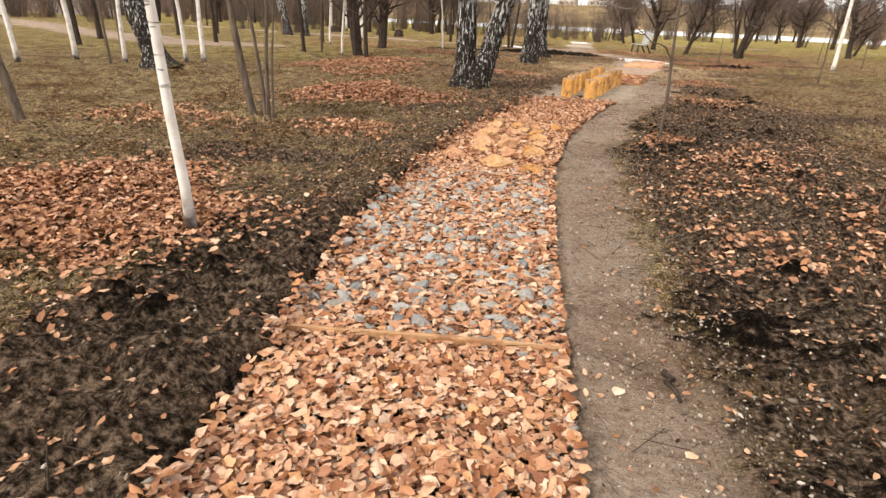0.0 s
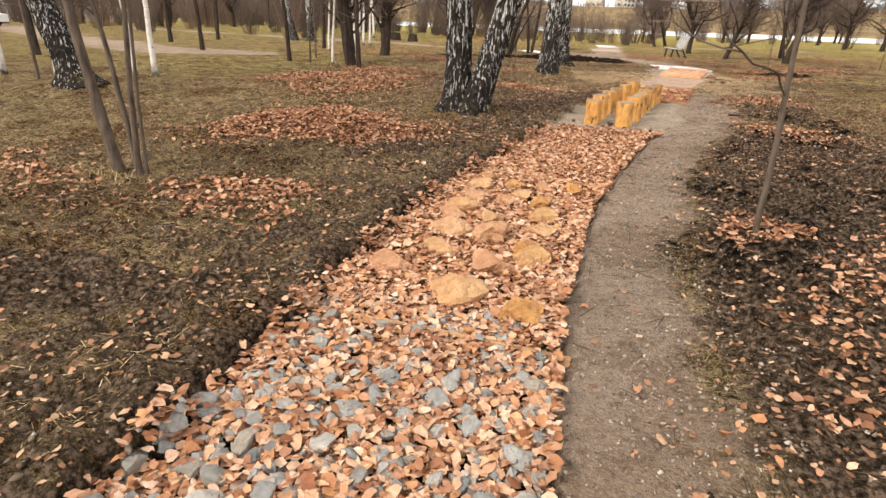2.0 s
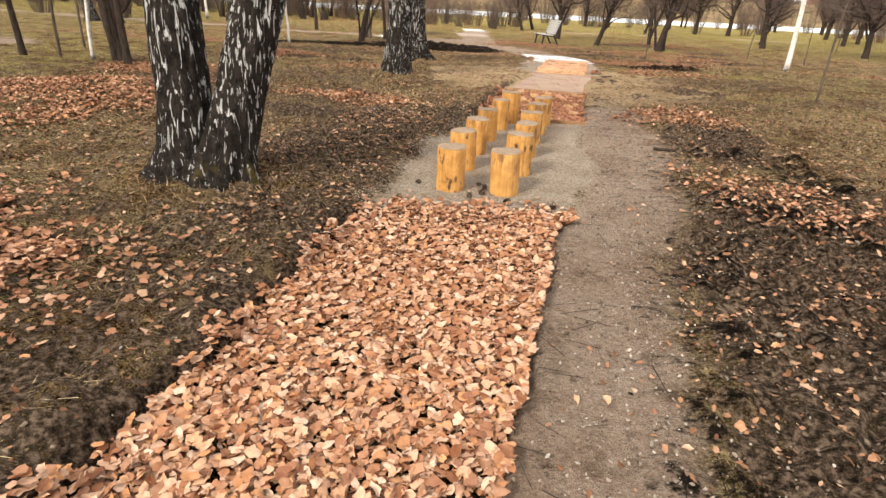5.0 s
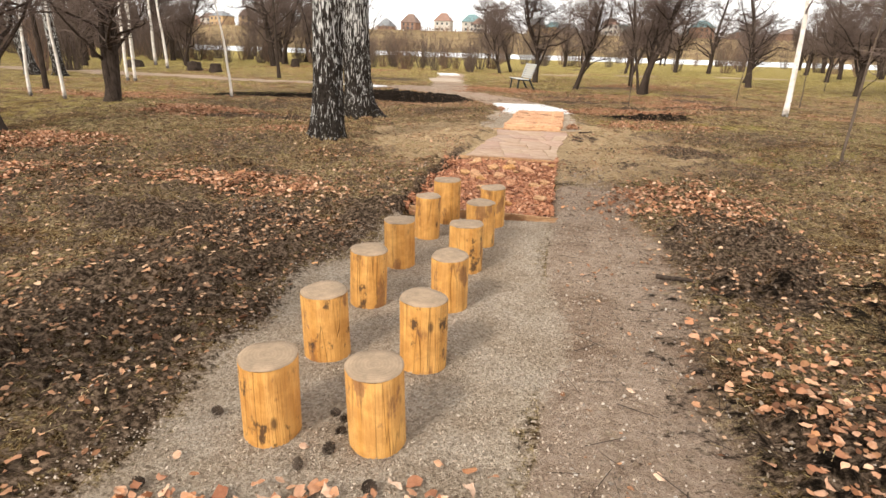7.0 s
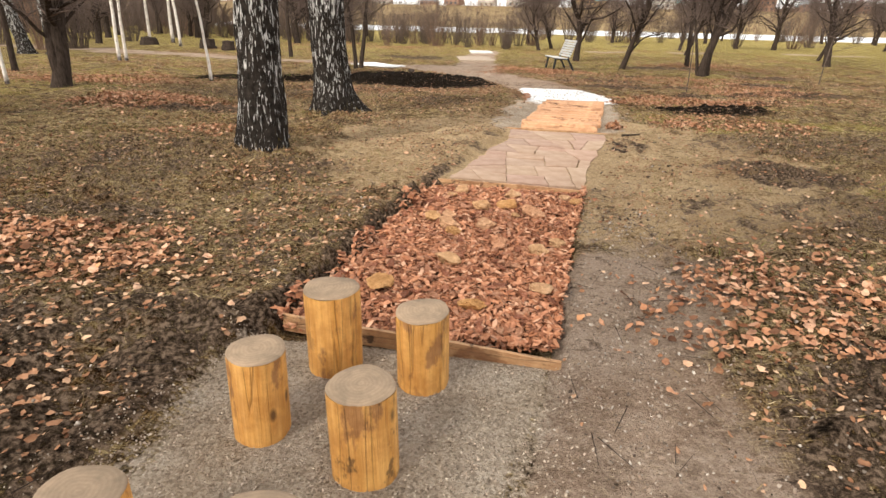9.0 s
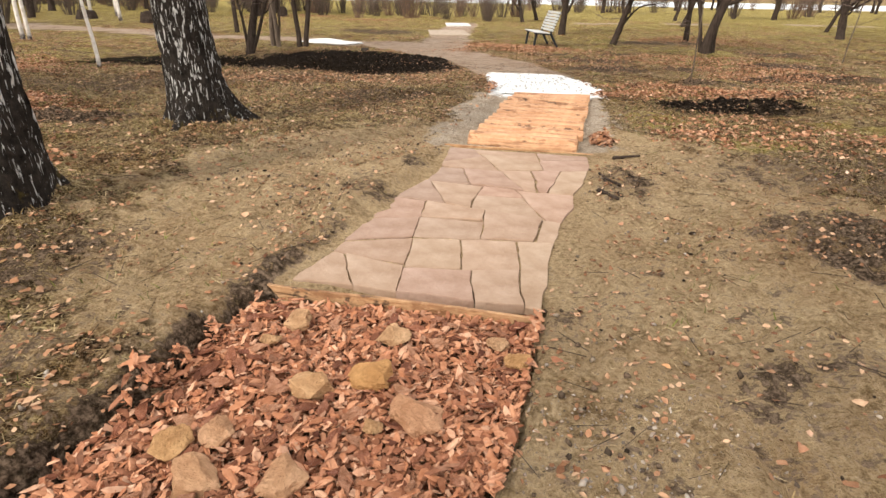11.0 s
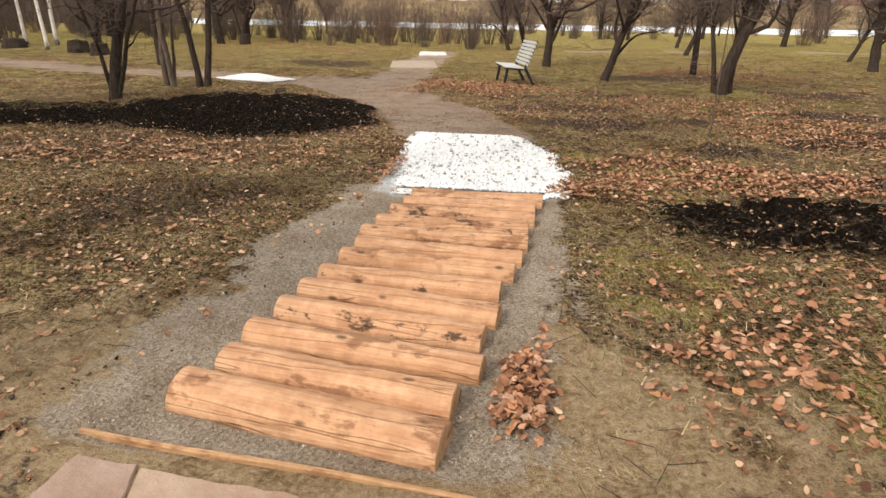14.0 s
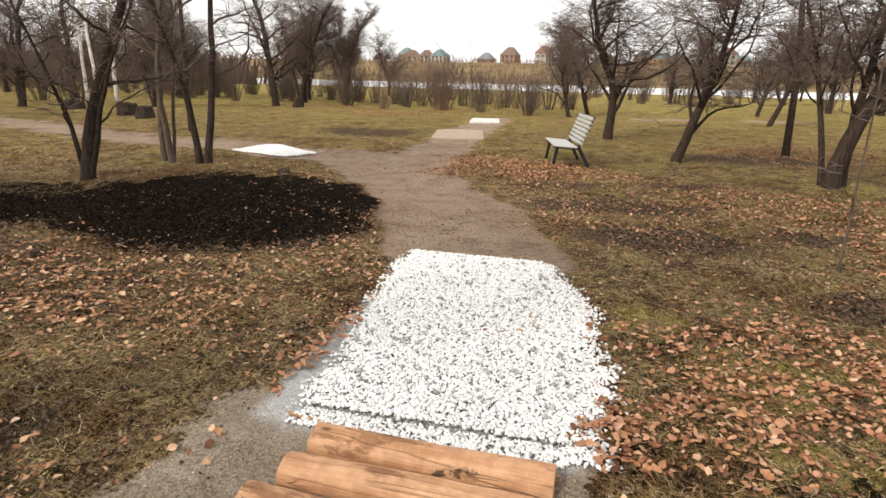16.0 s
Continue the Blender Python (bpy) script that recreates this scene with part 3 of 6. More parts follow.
    chalk = (sstep(1.80, 1.92, X) * (1 - sstep(3.5, 3.62, X + 0.16 * np.maximum(Y - 18.6, 0) ** 1.4)) * sstep(16.86, 16.96, Y) * (1 - sstep(20.2, 20.3, Y)))
    on = (~inside) * sstep(0.0, 0.3, np.maximum(L - X, X - R))
    calm = 1 - 0.85 * np.clip(np.maximum(path, grit), 0, 1)
    Z = Z + rough * np.maximum(on, 0.15) * calm * (1 + 1.2 * soil) - 0.02 * path
    MASKS.update(xs=xs, ys=ys, z=Z, peat=np.clip(peat, 0, 1), soil=soil, path=np.clip(path, 0, 1), sand=np.clip(sand, 0, 1), grit=grit, grass=grass, chalk=chalk, inside=inside.astype(float))
    ny, nx = X.shape
    verts = np.stack([X.ravel(), Y.ravel(), Z.ravel()], 1)
    idx = np.arange(ny * nx).reshape(ny, nx)
    quads = np.stack([idx[:-1, :-1], idx[:-1, 1:], idx[1:, 1:], idx[1:, :-1]], -1).reshape(-1, 4)
    me = bpy.data.meshes.new("ground")
    me.vertices.add(len(verts))
    me.vertices.foreach_set("co", verts.ravel())
    me.loops.add(quads.size)
    me.loops.foreach_set("vertex_index", quads.ravel())
    me.polygons.add(len(quads))
    me.polygons.foreach_set("loop_start", np.arange(0, quads.size, 4))
    me.polygons.foreach_set("use_smooth", np.ones(len(quads), bool))
    me.update(calc_edges=True)
    for nm, arr in (("soil", soil), ("path", path), ("sand", sand), ("grit", grit), ("grass", grass), ("bank", bank), ("chalk", chalk), ("peat", peat)):
        a = me.attributes.new(nm, 'FLOAT', 'POINT')
        a.data.foreach_set("value", np.ascontiguousarray(arr, dtype=np.float32).ravel())
    me.materials.append(M_GROUND)
    tagged(new("ground", me), "uneven park ground of dark soil, dead grass and sand", "ground", kind="structure")


build_ground()


# ---------- leaves, chips and pebbles as joined geometry ----------
LEAF = (np.array([(0, -0.5, 0), (-0.2, -0.38, 0.7), (-0.33, -0.12, 1.1), (-0.30, 0.14, 1.0), (-0.16, 0.36, 0.6), (0, 0.54, 0.15), (0.17, 0.36, 0.6), (0.31, 0.14, 1.0), (0.33, -0.12, 1.1), (0.2, -0.38, 0.7), (0, -0.18, 0), (0, 0.18, 0)], float),
        ((0, 10, 2, 1), (10, 11, 3, 2), (11, 5, 4, 3), (0, 9, 8, 10), (10, 8, 7, 11), (11, 7, 6, 5)))
CHIP = (np.array([(-0.52, 0.04, 0), (-0.24, -0.20, 0.02), (0.28, -0.19, 0.02), (0.54, -0.06, 0), (0.22, 0.20, 0.02), (-0.32, 0.17, 0.0), (-0.46, 0.02, 0.07), (-0.2, -0.16, 0.11), (0.25, -0.14, 0.09), (0.48, -0.03, 0.06), (0.18, 0.15, 0.11), (-0.28, 0.13, 0.08)], float),
        ((6, 7, 8, 9, 10, 11), (0, 1, 7, 6), (1, 2, 8, 7), (2, 3, 9, 8), (3, 4, 10, 9), (4, 5, 11, 10), (5, 0, 6, 11)))
PEBBLE = (np.array([(0.5, 0, 0), (-0.5, 0.05, 0), (0.04, 0.4, 0), (0, -0.38, 0), (0.02, 0, 0.34), (0, 0, -0.3), (0.33, 0.26, 0.16), (-0.32, -0.26, 0.18)], float),
          ((0, 6, 4), (6, 2, 4), (2, 1, 4), (1, 7, 4), (7, 3, 4), (3, 0, 4), (6, 0, 5), (2, 6, 5), (1, 2, 5), (7, 1, 5), (3, 7, 5), (0, 3, 5)))
BLADE = (np.array([(-0.05, 0, 0), (0.05, 0, 0), (0.03, 0.2, 0.6), (-0.03, 0.2, 0.6), (0.0, 0.55, 0.9)], float), ((0, 1, 2, 3), (3, 2, 4)))
SMALL_LEAF = (np.array([(0, -0.5, 0), (-0.30, -0.16, 1.0), (-0.23, 0.24, 0.9), (0, 0.52, 0.1), (0.22, 0.26, 0.9), (0.31, -0.13, 1.0)], float), ((0, 3, 2, 1), (0, 5, 4, 3)))
STRAW = (np.array([(-0.02, -0.5, 0), (0.022, -0.48, 0.0), (0.012, 0.5, 0.12), (-0.012, 0.5, 0.12)], float), ((0, 1, 2, 3),))


def scatter(name, shape, pos, size, mat, tilt=0.5, curl=0.35, rng=None, stretch=0.35, smooth=True):
    """One joined mesh of a great many small pieces at pos (n x 3)."""
    base, faces = shape
    n = len(pos)
    size = np.asarray(size)
    yaw, a, b = rng.uniform(0, 2 * np.pi, n), rng.normal(0, tilt, n), rng.normal(0, tilt, n)
    cu = rng.normal(0.05, curl, n)
    sx = 1 + rng.uniform(-stretch, stretch, n)
    P = np.repeat(base[None], n, 0)
    if len(base) > 6:
        P = P + rng.normal(0, 0.062, P.shape) * np.array([1, 1, 0.3])
    P[:, :, 0] *= sx[:, None]
    if shape is LEAF or shape is SMALL_LEAF:
        P[:, :, 2] = base[None, :, 2] * cu[:, None] * 0.22 + (base[None, :, 1] ** 2) * (cu * rng.uniform(-1, 1.2, n))[:, None] * 0.6 + rng.normal(0, 0.06, P.shape[:2])
    P *= size[:, None, None]
    ca, sa, cb, sb, cy, sy = np.cos(a), np.sin(a), np.cos(b), np.sin(b), np.cos(yaw), np.sin(yaw)
    x, y, z = P[:, :, 0], P[:, :, 1], P[:, :, 2]
    y, z = y * ca[:, None] - z * sa[:, None], y * sa[:, None] + z * ca[:, None]
    x, z = x * cb[:, None] + z * sb[:, None], -x * sb[:, None] + z * cb[:, None]
    x, y = x * cy[:, None] - y * sy[:, None], x * sy[:, None] + y * cy[:, None]
    V = np.stack([x, y, z], -1) + pos[:, None, :]
    nv = len(base)
    loops = np.concatenate([np.array(f) for f in faces])
    lens = np.array([len(f) for f in faces])
    allv = (loops[None] + (np.arange(n) * nv)[:, None]).ravel()
    starts = np.concatenate([[0], np.cumsum(np.tile(lens, n))[:-1]])
    me = bpy.data.meshes.new(name)
    me.vertices.add(n * nv)
    me.vertices.foreach_set("co", V.ravel())
    me.loops.add(len(allv))
    me.loops.foreach_set("vertex_index", allv)
    me.polygons.add(len(starts))
    me.polygons.foreach_set("loop_start", starts)
    me.polygons.foreach_set("use_smooth", np.full(len(starts), smooth))
    me.update(calc_edges=True)
    me.materials.append(mat)
    return me


def in_strip(rng, n, y0, y1, inset=0.0):
    y = rng.uniform(y0, y1, n)
    L = np.interp(y, [e[0] for e in EDGE], [e[1] for e in EDGE]) + inset
    R = np.interp(y, [e[0] for e in EDGE], [e[2] for e in EDGE]) - inset
    return L + rng.uniform(0, 1, n) * (R - L), y


RNG = np.random.default_rng(7)
# leaves that fill the first stretch of the strip
lx, ly = in_strip(RNG, 50000, -9.4, 3.05, -0.01)
lz = height(lx, ly) + 0.045 + RNG.uniform(0, 0.045, len(lx))
keep = RNG.uniform(0, 1, len(lx)) < np.interp(ly, [-6, -5.6, -3.2, -2.8, 2.85, 3.05], [1, 0.9, 0.9, 1, 1, 0.4])
lx, ly, lz = lx[keep], ly[keep], lz[keep]
tagged(new("leaf_bed", scatter("leaf_bed", LEAF, np.stack([lx, ly, lz], 1), RNG.uniform(0.028, 0.066, len(lx)), M_LEAF, 0.27, 0.5, RNG)),
       "thick bed of dry orange-brown leaves filling the path", "leaves", kind="stuff")

# leaf heaps raked on the grass: x, y, rx, ry, turn, count
HEAPS = ((-2.6, -5.2, 1.35, 0.95, 15, 4200), (-2.9, 1.35, 1.35, 1.1, 20, 4000), (-5.2, 6.2, 2.0, 2.0, 45, 2600), (2.35, -2.2, 0.75, 1.5, -20, 240), (1.95, -4.5, 0.45, 0.6, 0, 80),
         (3.3, -3.9, 0.8, 1.0, 10, 300), (3.05, 3.7, 0.7, 1.0, 20, 190), (3.4, 7.7, 1.0, 0.8, 0, 360), (-1.5, 7.9, 1.3, 0.5, -10, 420), (-5.8, 10.0, 1.4, 1.2, 0, 900), (-5.2, 14.6, 1.5, 1.2, 0, 900),
         (4.9, 15.1, 1.0, 0.9, 20, 120), (5.6, 14.3, 1.1, 0.7, 0, 130), (4.3, 14.2, 0.5, 0.5, 0, 90), (5.9, 17.9, 1.3, 0.6, 0, 260), (4.3, 17.4, 0.6, 0.5, 0, 90), (3.22, 14.0, 0.14, 0.36, -10, 130), (5.0, 18.4, 1.2, 1.0, 0, 420), (8.0, 21.5, 1.8, 1.5, 0, 700), (2.3, 26.6, 2.2, 1.6, 0, 1500), (-2.4, 12.0, 1.0, 0.5, 0, 130),
         (-4.5, -2.0, 1.2, 0.8, 0, 260), (-2.1, -1.6, 0.7, 0.6, 0, 260), (9.5, 32.0, 3.0, 2.5, 0, 1200), (-9.0, 18.5, 2.0, 2.0, 0, 900), (-6.3, 43.0, 2.0, 2.0, 0, 500), (1.7, -1.25, 0.35, 0.3, 0, 110),
         (7.0, 24.0, 2.2, 1.5, 0, 600), (-12, 47, 2.5, 2.5, 0, 500), (-4.2, -8.0, 1.0, 1.0, 0, 300), (3.75, 17.2, 0.25, 0.3, 0, 60), (1.88, 17.9, 0.10, 0.8, 0, 36))
for hx, hy, rx, ry, turn, count in HEAPS:
    count = int(count * 3.0)
    th = RNG.uniform(0, 2 * np.pi, count)
    core = RNG.uniform(0, 1, count) < 0.72
    r = np.where(core, 0.86 * np.sqrt(RNG.uniform(0, 1, count)), np.abs(RNG.normal(0.75, 0.3, count)))
    r = r * (1 + 0.22 * np.sin(3 * th + hx) + 0.13 * np.sin(5 * th + hy) + 0.08 * np.sin(11 * th + hx * hy))
    u, v = rx * r * np.cos(th), ry * r * np.sin(th)
    c, s = math.cos(radians(turn)), math.sin(radians(turn))
    px, py = hx + u * c - v * s, hy + u * s + v * c
    out = cover("inside", px, py) < 0.5
    px, py, r = px[out], py[out], r[out]
    pz = surface(px, py) + 0.015 + RNG.uniform(0, 0.075, len(px)) * np.clip(1.15 - r, 0.12, 1)
    tagged(new("leaf_pile", scatter("leaf_pile", LEAF if hy < 19 else SMALL_LEAF, np.stack([px, py, pz], 1), RNG.uniform(0.028, 0.062, len(px)), M_HEAP, 0.32, 0.5, RNG)),
           "loose patch of fallen brown leaves on the grass", "leaves", kind="stuff")

# single leaves strewn over the whole ground
n = 76000
sx, sy = RNG.normal(0.8, 4.2, n), RNG.uniform(-8.5, 26, n)
L = np.interp(sy, [e[0] for e in EDGE], [e[1] for e in EDGE])
R = np.interp(sy, [e[0] for e in EDGE], [e[2] for e in EDGE])
free = ~((sx > L - 0.03) & (sx < R + 0.03) & (sy < 17.1)) & ~((sx > 1.8) & (sx < 3.6) & (sy > 17) & (sy < 20.6))
thin = RNG.uniform(0, 1, n) < np.where((sx > R) & (sx < R + 0.7), 0.10, np.interp(sy, [-4.5, -2, 4], [0.22, 0.45, 0.62]))
clump = np.array([nz(a, b, 0.8, 3.0) for a, b in zip(sx, sy)])
ok = free & thin & (RNG.uniform(0, 1, n) > cover("peat", sx, sy) * 0.9) & (clump + RNG.normal(0, 0.25, n) > 0.0) & (RNG.uniform(0, 1, n) > cover("path", sx, sy) * 0.9) & (RNG.uniform(0, 1, n) > cover("sand", sx, sy) * 0.7) & (RNG.uniform(0, 1, n) > cover("grit", sx, sy) * 0.9)
sx, sy = sx[ok], sy[ok]
sz = surface(sx, sy) + 0.02
tagged(new("leaf_litter", scatter("leaf_litter", LEAF, np.stack([sx, sy, sz], 1), RNG.uniform(0.02, 0.055, len(sx)), M_LITTER, 0.2, 0.45, RNG)),
       "scattered fallen leaves lying on soil and grass", "leaves", kind="stuff")
n = 1000
sx, sy = RNG.normal(0.9, 3.0, n), RNG.uniform(-8, 20, n)
L = np.interp(sy, [e[0] for e in EDGE], [e[1] for e in EDGE])
R = np.interp(sy, [e[0] for e in EDGE], [e[2] for e in EDGE])
ok = ~((sx > L - 0.03) & (sx < R + 0.1) & (sy < 17.1)) & ~((sx > 1.8) & (sx < 3.6) & (sy > 17))
sx, sy = sx[ok], sy[ok]
tagged(new("pale_leaves", scatter("pale_leaves", LEAF, np.stack([sx, sy, surface(sx, sy) + 0.025], 1), RNG.uniform(0.028, 0.058, len(sx)), M_LEAF, 0.25, 0.5, RNG)),
       "pale fresh fallen leaves strewn on dark soil", "leaves", kind="stuff")


# ---------- boards across the strip ----------
def board(x0, y0, x1, y1, w=0.022, h=0.10, top=0.003):
    ln = math.hypot(x1 - x0, y1 - y0)
    bm = bmesh.new()
    bmesh.ops.create_cube(bm, size=1)
    for v in bm.verts:
        v.co = Vector((v.co.x * ln, v.co.y * w, v.co.z * h + 0.004 * math.sin(v.co.x * 9)))
    bmesh.ops.subdivide_edges(bm, edges=[e for e in bm.edges if abs(e.verts[0].co.x - e.verts[1].co.x) > 0.1], cuts=6)
    for v in bm.verts:
        v.co.y += 0.006 * math.sin(v.co.x * 3)
        v.co.z += 0.004 * math.sin(v.co.x * 5 + 1)
    bmesh.ops.bevel(bm, geom=bm.edges[:], offset=0.003, segments=1, affect='EDGES')
    ob = new("edging_board", bm_mesh("edging_board", bm, M_PLANK))
    ob.matrix_basis = pose((x0 + x1) / 2, (y0 + y1) / 2, top - h / 2, 0, 0, math.degrees(math.atan2(y1 - y0, x1 - x0)))
    return tagged(ob, "thin sawn pine board set on edge across the path", "board", "boards between path sections")


board(-0.47, -6.14, 0.86, -5.92)
board(-0.72, -2.98, 0.62, -3.02, top=-0.012)
board(-0.62, 0.22, 0.66, 0.0, top=-0.008)
board(0.50, 7.17, 1.97, 6.95, top=0.02)
board(0.84, 10.22, 2.41, 10.06, top=0.010)
board(1.52, 13.52, 3.08, 13.38, top=0.012)
board(2.02, 17.02, 3.66, 16.86, top=-0.015)


# ---------- stones ----------
def rock_mesh(name, mat, seed, flat=0.6, detail=2, rough=0.35):
    bm = bmesh.new()
    bmesh.ops.create_icosphere(bm, subdivisions=detail, radius=0.5)
    r = random.Random(seed)
    o = Vector((r.uniform(0, 50), r.uniform(0, 50), r.uniform(0, 50)))
    cuts = [(Vector((r.uniform(-1, 1), r.uniform(-1, 1), r.uniform(-0.6, 1))).normalized(), r.uniform(0.27, 0.41)) for _ in range(11)]
    for v in bm.verts:
        p = v.co.copy()
        for nrm, d in cuts:
            over = p.dot(nrm) - d
            if over > 0:
                p -= nrm * over * 0.96
        p *= 1 + rough * noise.noise(p * 2.6 + o) + 0.10 * noise.noise(p * 7 + o) + 0.05 * noise.noise(p * 17 + o)
        v.co = Vector((p.x, p.y, p.z * flat))
    return bm_mesh(name, bm, mat, False)


cobble_bed = tagged(new("cobble_pavement"), "bed of loose grey crushed stones among dry leaves", "pavement", kind="structure")
COBBLES = [rock_mesh("stone", M_COBBLE, 100 + i, 0.62, 2, 0.25) for i in range(8)]
rs = random.Random(5)
placed = []
tries = 0
while len(placed) < 300 and tries < 9000:
    tries += 1
    y = rs.uniform(-6.0, -2.95)
    L, R = edges(y)
    x = rs.uniform(L + 0.02, R - 0.02)
    s = rs.uniform(0.06, 0.125)
    if y > -3.5 and rs.random() < 0.6:
        continue
    if all((x - a) ** 2 + (y - b) ** 2 > (0.42 * (s + c)) ** 2 for a, b, c in placed):
        placed.append((x, y, s))
for x, y, s in placed:
    ob = part("stone", COBBLES[rs.randrange(8)], cobble_bed)
    ob.matrix_basis = pose(x, y, ground_z(x, y) + 0.064 + rs.uniform(-0.012, 0.016), rs.uniform(-25, 25), rs.uniform(-25, 25), rs.uniform(0, 360)) @ Matrix.Diagonal((s * 1.25, s, s * 1.0, 1))

# smaller crushed stones between the large ones
mx, my = in_strip(RNG, 700, -6.0, -2.7, 0.03)
tagged(new("crushed_stones", scatter("crushed_stones", PEBBLE, np.stack([mx, my, height(mx, my) + 0.045 + RNG.uniform(0, 0.025, len(mx))], 1), RNG.uniform(0.045, 0.08, len(mx)), leaf_material("small_crushed_stone", [(0.24, 0.245, 0.24), (0.36, 0.355, 0.34), (0.21, 0.215, 0.215), (0.42, 0.39, 0.35), (0.30, 0.29, 0.275)], 0.85), 0.5, 0, RNG, 0.3, False)),
       "small grey crushed stones between dry leaves", "gravel", kind="stuff")

# small grey grit under the first leaves
gx, gy = in_strip(RNG, 2600, -9.2, -2.6, 0.0)
tagged(new("small_gravel", scatter("small_gravel", PEBBLE, np.stack([gx, gy, height(gx, gy) + 0.045 + RNG.uniform(0, 0.015, len(gx))], 1), RNG.uniform(0.02, 0.045, len(gx)), stone_material("grey_gravel", [(0.24, 0.23, 0.215), (0.36, 0.34, 0.31)]), 0.6, 0, RNG)),
       "small grey gravel between leaves", "gravel", kind="stuff")

# ochre boulders half sunk in the leaves: x, y, width, turn
BOULDERS = ((-0.06, -2.56, 0.34, 20), (0.34, -2.68, 0.27, 30), (0.04, -2.16, 0.27, 80), (-0.53, -2.34, 0.25, 10), (-0.31, -2.02, 0.23, 0), (0.26, -1.98, 0.25, 60), (0.22, -1.84, 0.22, 40),
            (-0.05, -1.64, 0.29, 75), (-0.36, -1.60, 0.31, 35), (0.27, -1.43, 0.23, 0), (-0.13, -1.30, 0.19, 90), (-0.44, -1.10, 0.26, 20), (-0.43, -1.31, 0.22, 0), (0.21, -1.11, 0.24, 50), (-0.13, -0.81, 0.18, 0),
            (0.18, -0.78, 0.19, 60), (-0.42, -0.75, 0.19, 0), (-0.03, -0.59, 0.23, 20), (0.40, -0.27, 0.20, 90), (-0.15, -0.29, 0.18, 0), (0.14, -0.32, 0.17, 0), (-0.44, -0.40, 0.22, 10), (-0.42, -0.10, 0.19, 90))
BOULDER_MESHES = [rock_mesh("boulder", M_BOULDER, 300 + i, 0.66, 4, 0.20) for i in range(8)]
for i, (x, y, w, turn) in enumerate(BOULDERS):
    ob = new("boulder", BOULDER_MESHES[i % 8])
    ob.matrix_basis = pose(x, y, ground_z(x, y) + 0.086, rs.uniform(-12, 12), rs.uniform(-12, 12), turn) @ Matrix.Diagonal((w * 1.2, w * 0.95, w * 1.0, 1))
    tagged(ob, "ochre sandstone boulder half sunk in dry leaves", "stone", "boulders on the path")


# ---------- pine rounds to step on ----------
def stump(x, y, r, h, seed):
    ob = tagged(new("wooden_stump"), "upright debarked pine round with a dirty sawn top, on gravel", "stump", "two rows of stepping stumps")
    rr = random.Random(seed)
    n, rings = 36, 9
    ph = [rr.uniform(0, 6.28) for _ in range(4)]
    verts, faces = [], []
    rad = lambda a, z: r * (1 + 0.025 * math.sin(2 * a + ph[0]) + 0.018 * math.sin(3 * a + ph[1]) + 0.010 * math.sin(7 * a + ph[2] + z * 6) + 0.03 * (1 - z / h) * math.sin(a + ph[3]))
    for k in range(rings + 1):
        z = -0.05 + (h - 0.008 + 0.05) * k / rings
        for i in range(n):
            a = 2 * math.pi * i / n
            verts.append((rad(a, z) * math.cos(a), rad(a, z) * math.sin(a), z))
    for k in range(rings):
        for i in range(n):
            j = (i + 1) % n
            faces.append((k * n + i, k * n + j, (k + 1) * n + j, (k + 1) * n + i))
    part("trunk_side", mesh_of("trunk_side", verts, faces, M_STUMP), ob)
    top, tf = [], []
    for rho, dz in ((1.0, -0.008), (0.965, 0.0), (0.6, 0.002), (0.25, 0.003)):
        for i in range(n):
            a = 2 * math.pi * i / n
            q = rad(a, h) * rho
            top.append((q * math.cos(a), q * math.sin(a), h + dz + 0.003 * math.sin(3 * a + ph[1])))
    for k in range(3):
        for i in range(n):
            j = (i + 1) % n
            tf.append((k * n + i, k * n + j, (k + 1) * n + j, (k + 1) * n + i))
    tf.append(tuple(3 * n + i for i in range(n)))
    part("sawn_top", mesh_of("sawn_top", top, tf, M_END), ob, "grey-brown weathered sawn top")
    ob.matrix_basis = pose(x, y, ground_z(x, y), rr.uniform(-1.5, 1.5), rr.uniform(-1.5, 1.5), rr.uniform(0, 360))


for i, (x, y, r, h) in enumerate(((0.33, 3.62, 0.133, 0.385), (0.78, 3.60, 0.134, 0.38), (0.40, 4.28, 0.130, 0.39), (0.91, 4.22, 0.133, 0.40), (0.50, 4.93, 0.130, 0.39), (1.02, 4.93, 0.130, 0.375), (0.61, 5.61, 0.122, 0.38), (1.11, 5.58, 0.135, 0.38),
                                  (0.76, 6.32, 0.122, 0.39), (1.22, 6.18, 0.130, 0.39), (0.90, 6.81, 0.136, 0.43), (1.34, 6.74, 0.128, 0.39))):
    stump(x, y, r * 0.91, h * 0.94, i + 1)


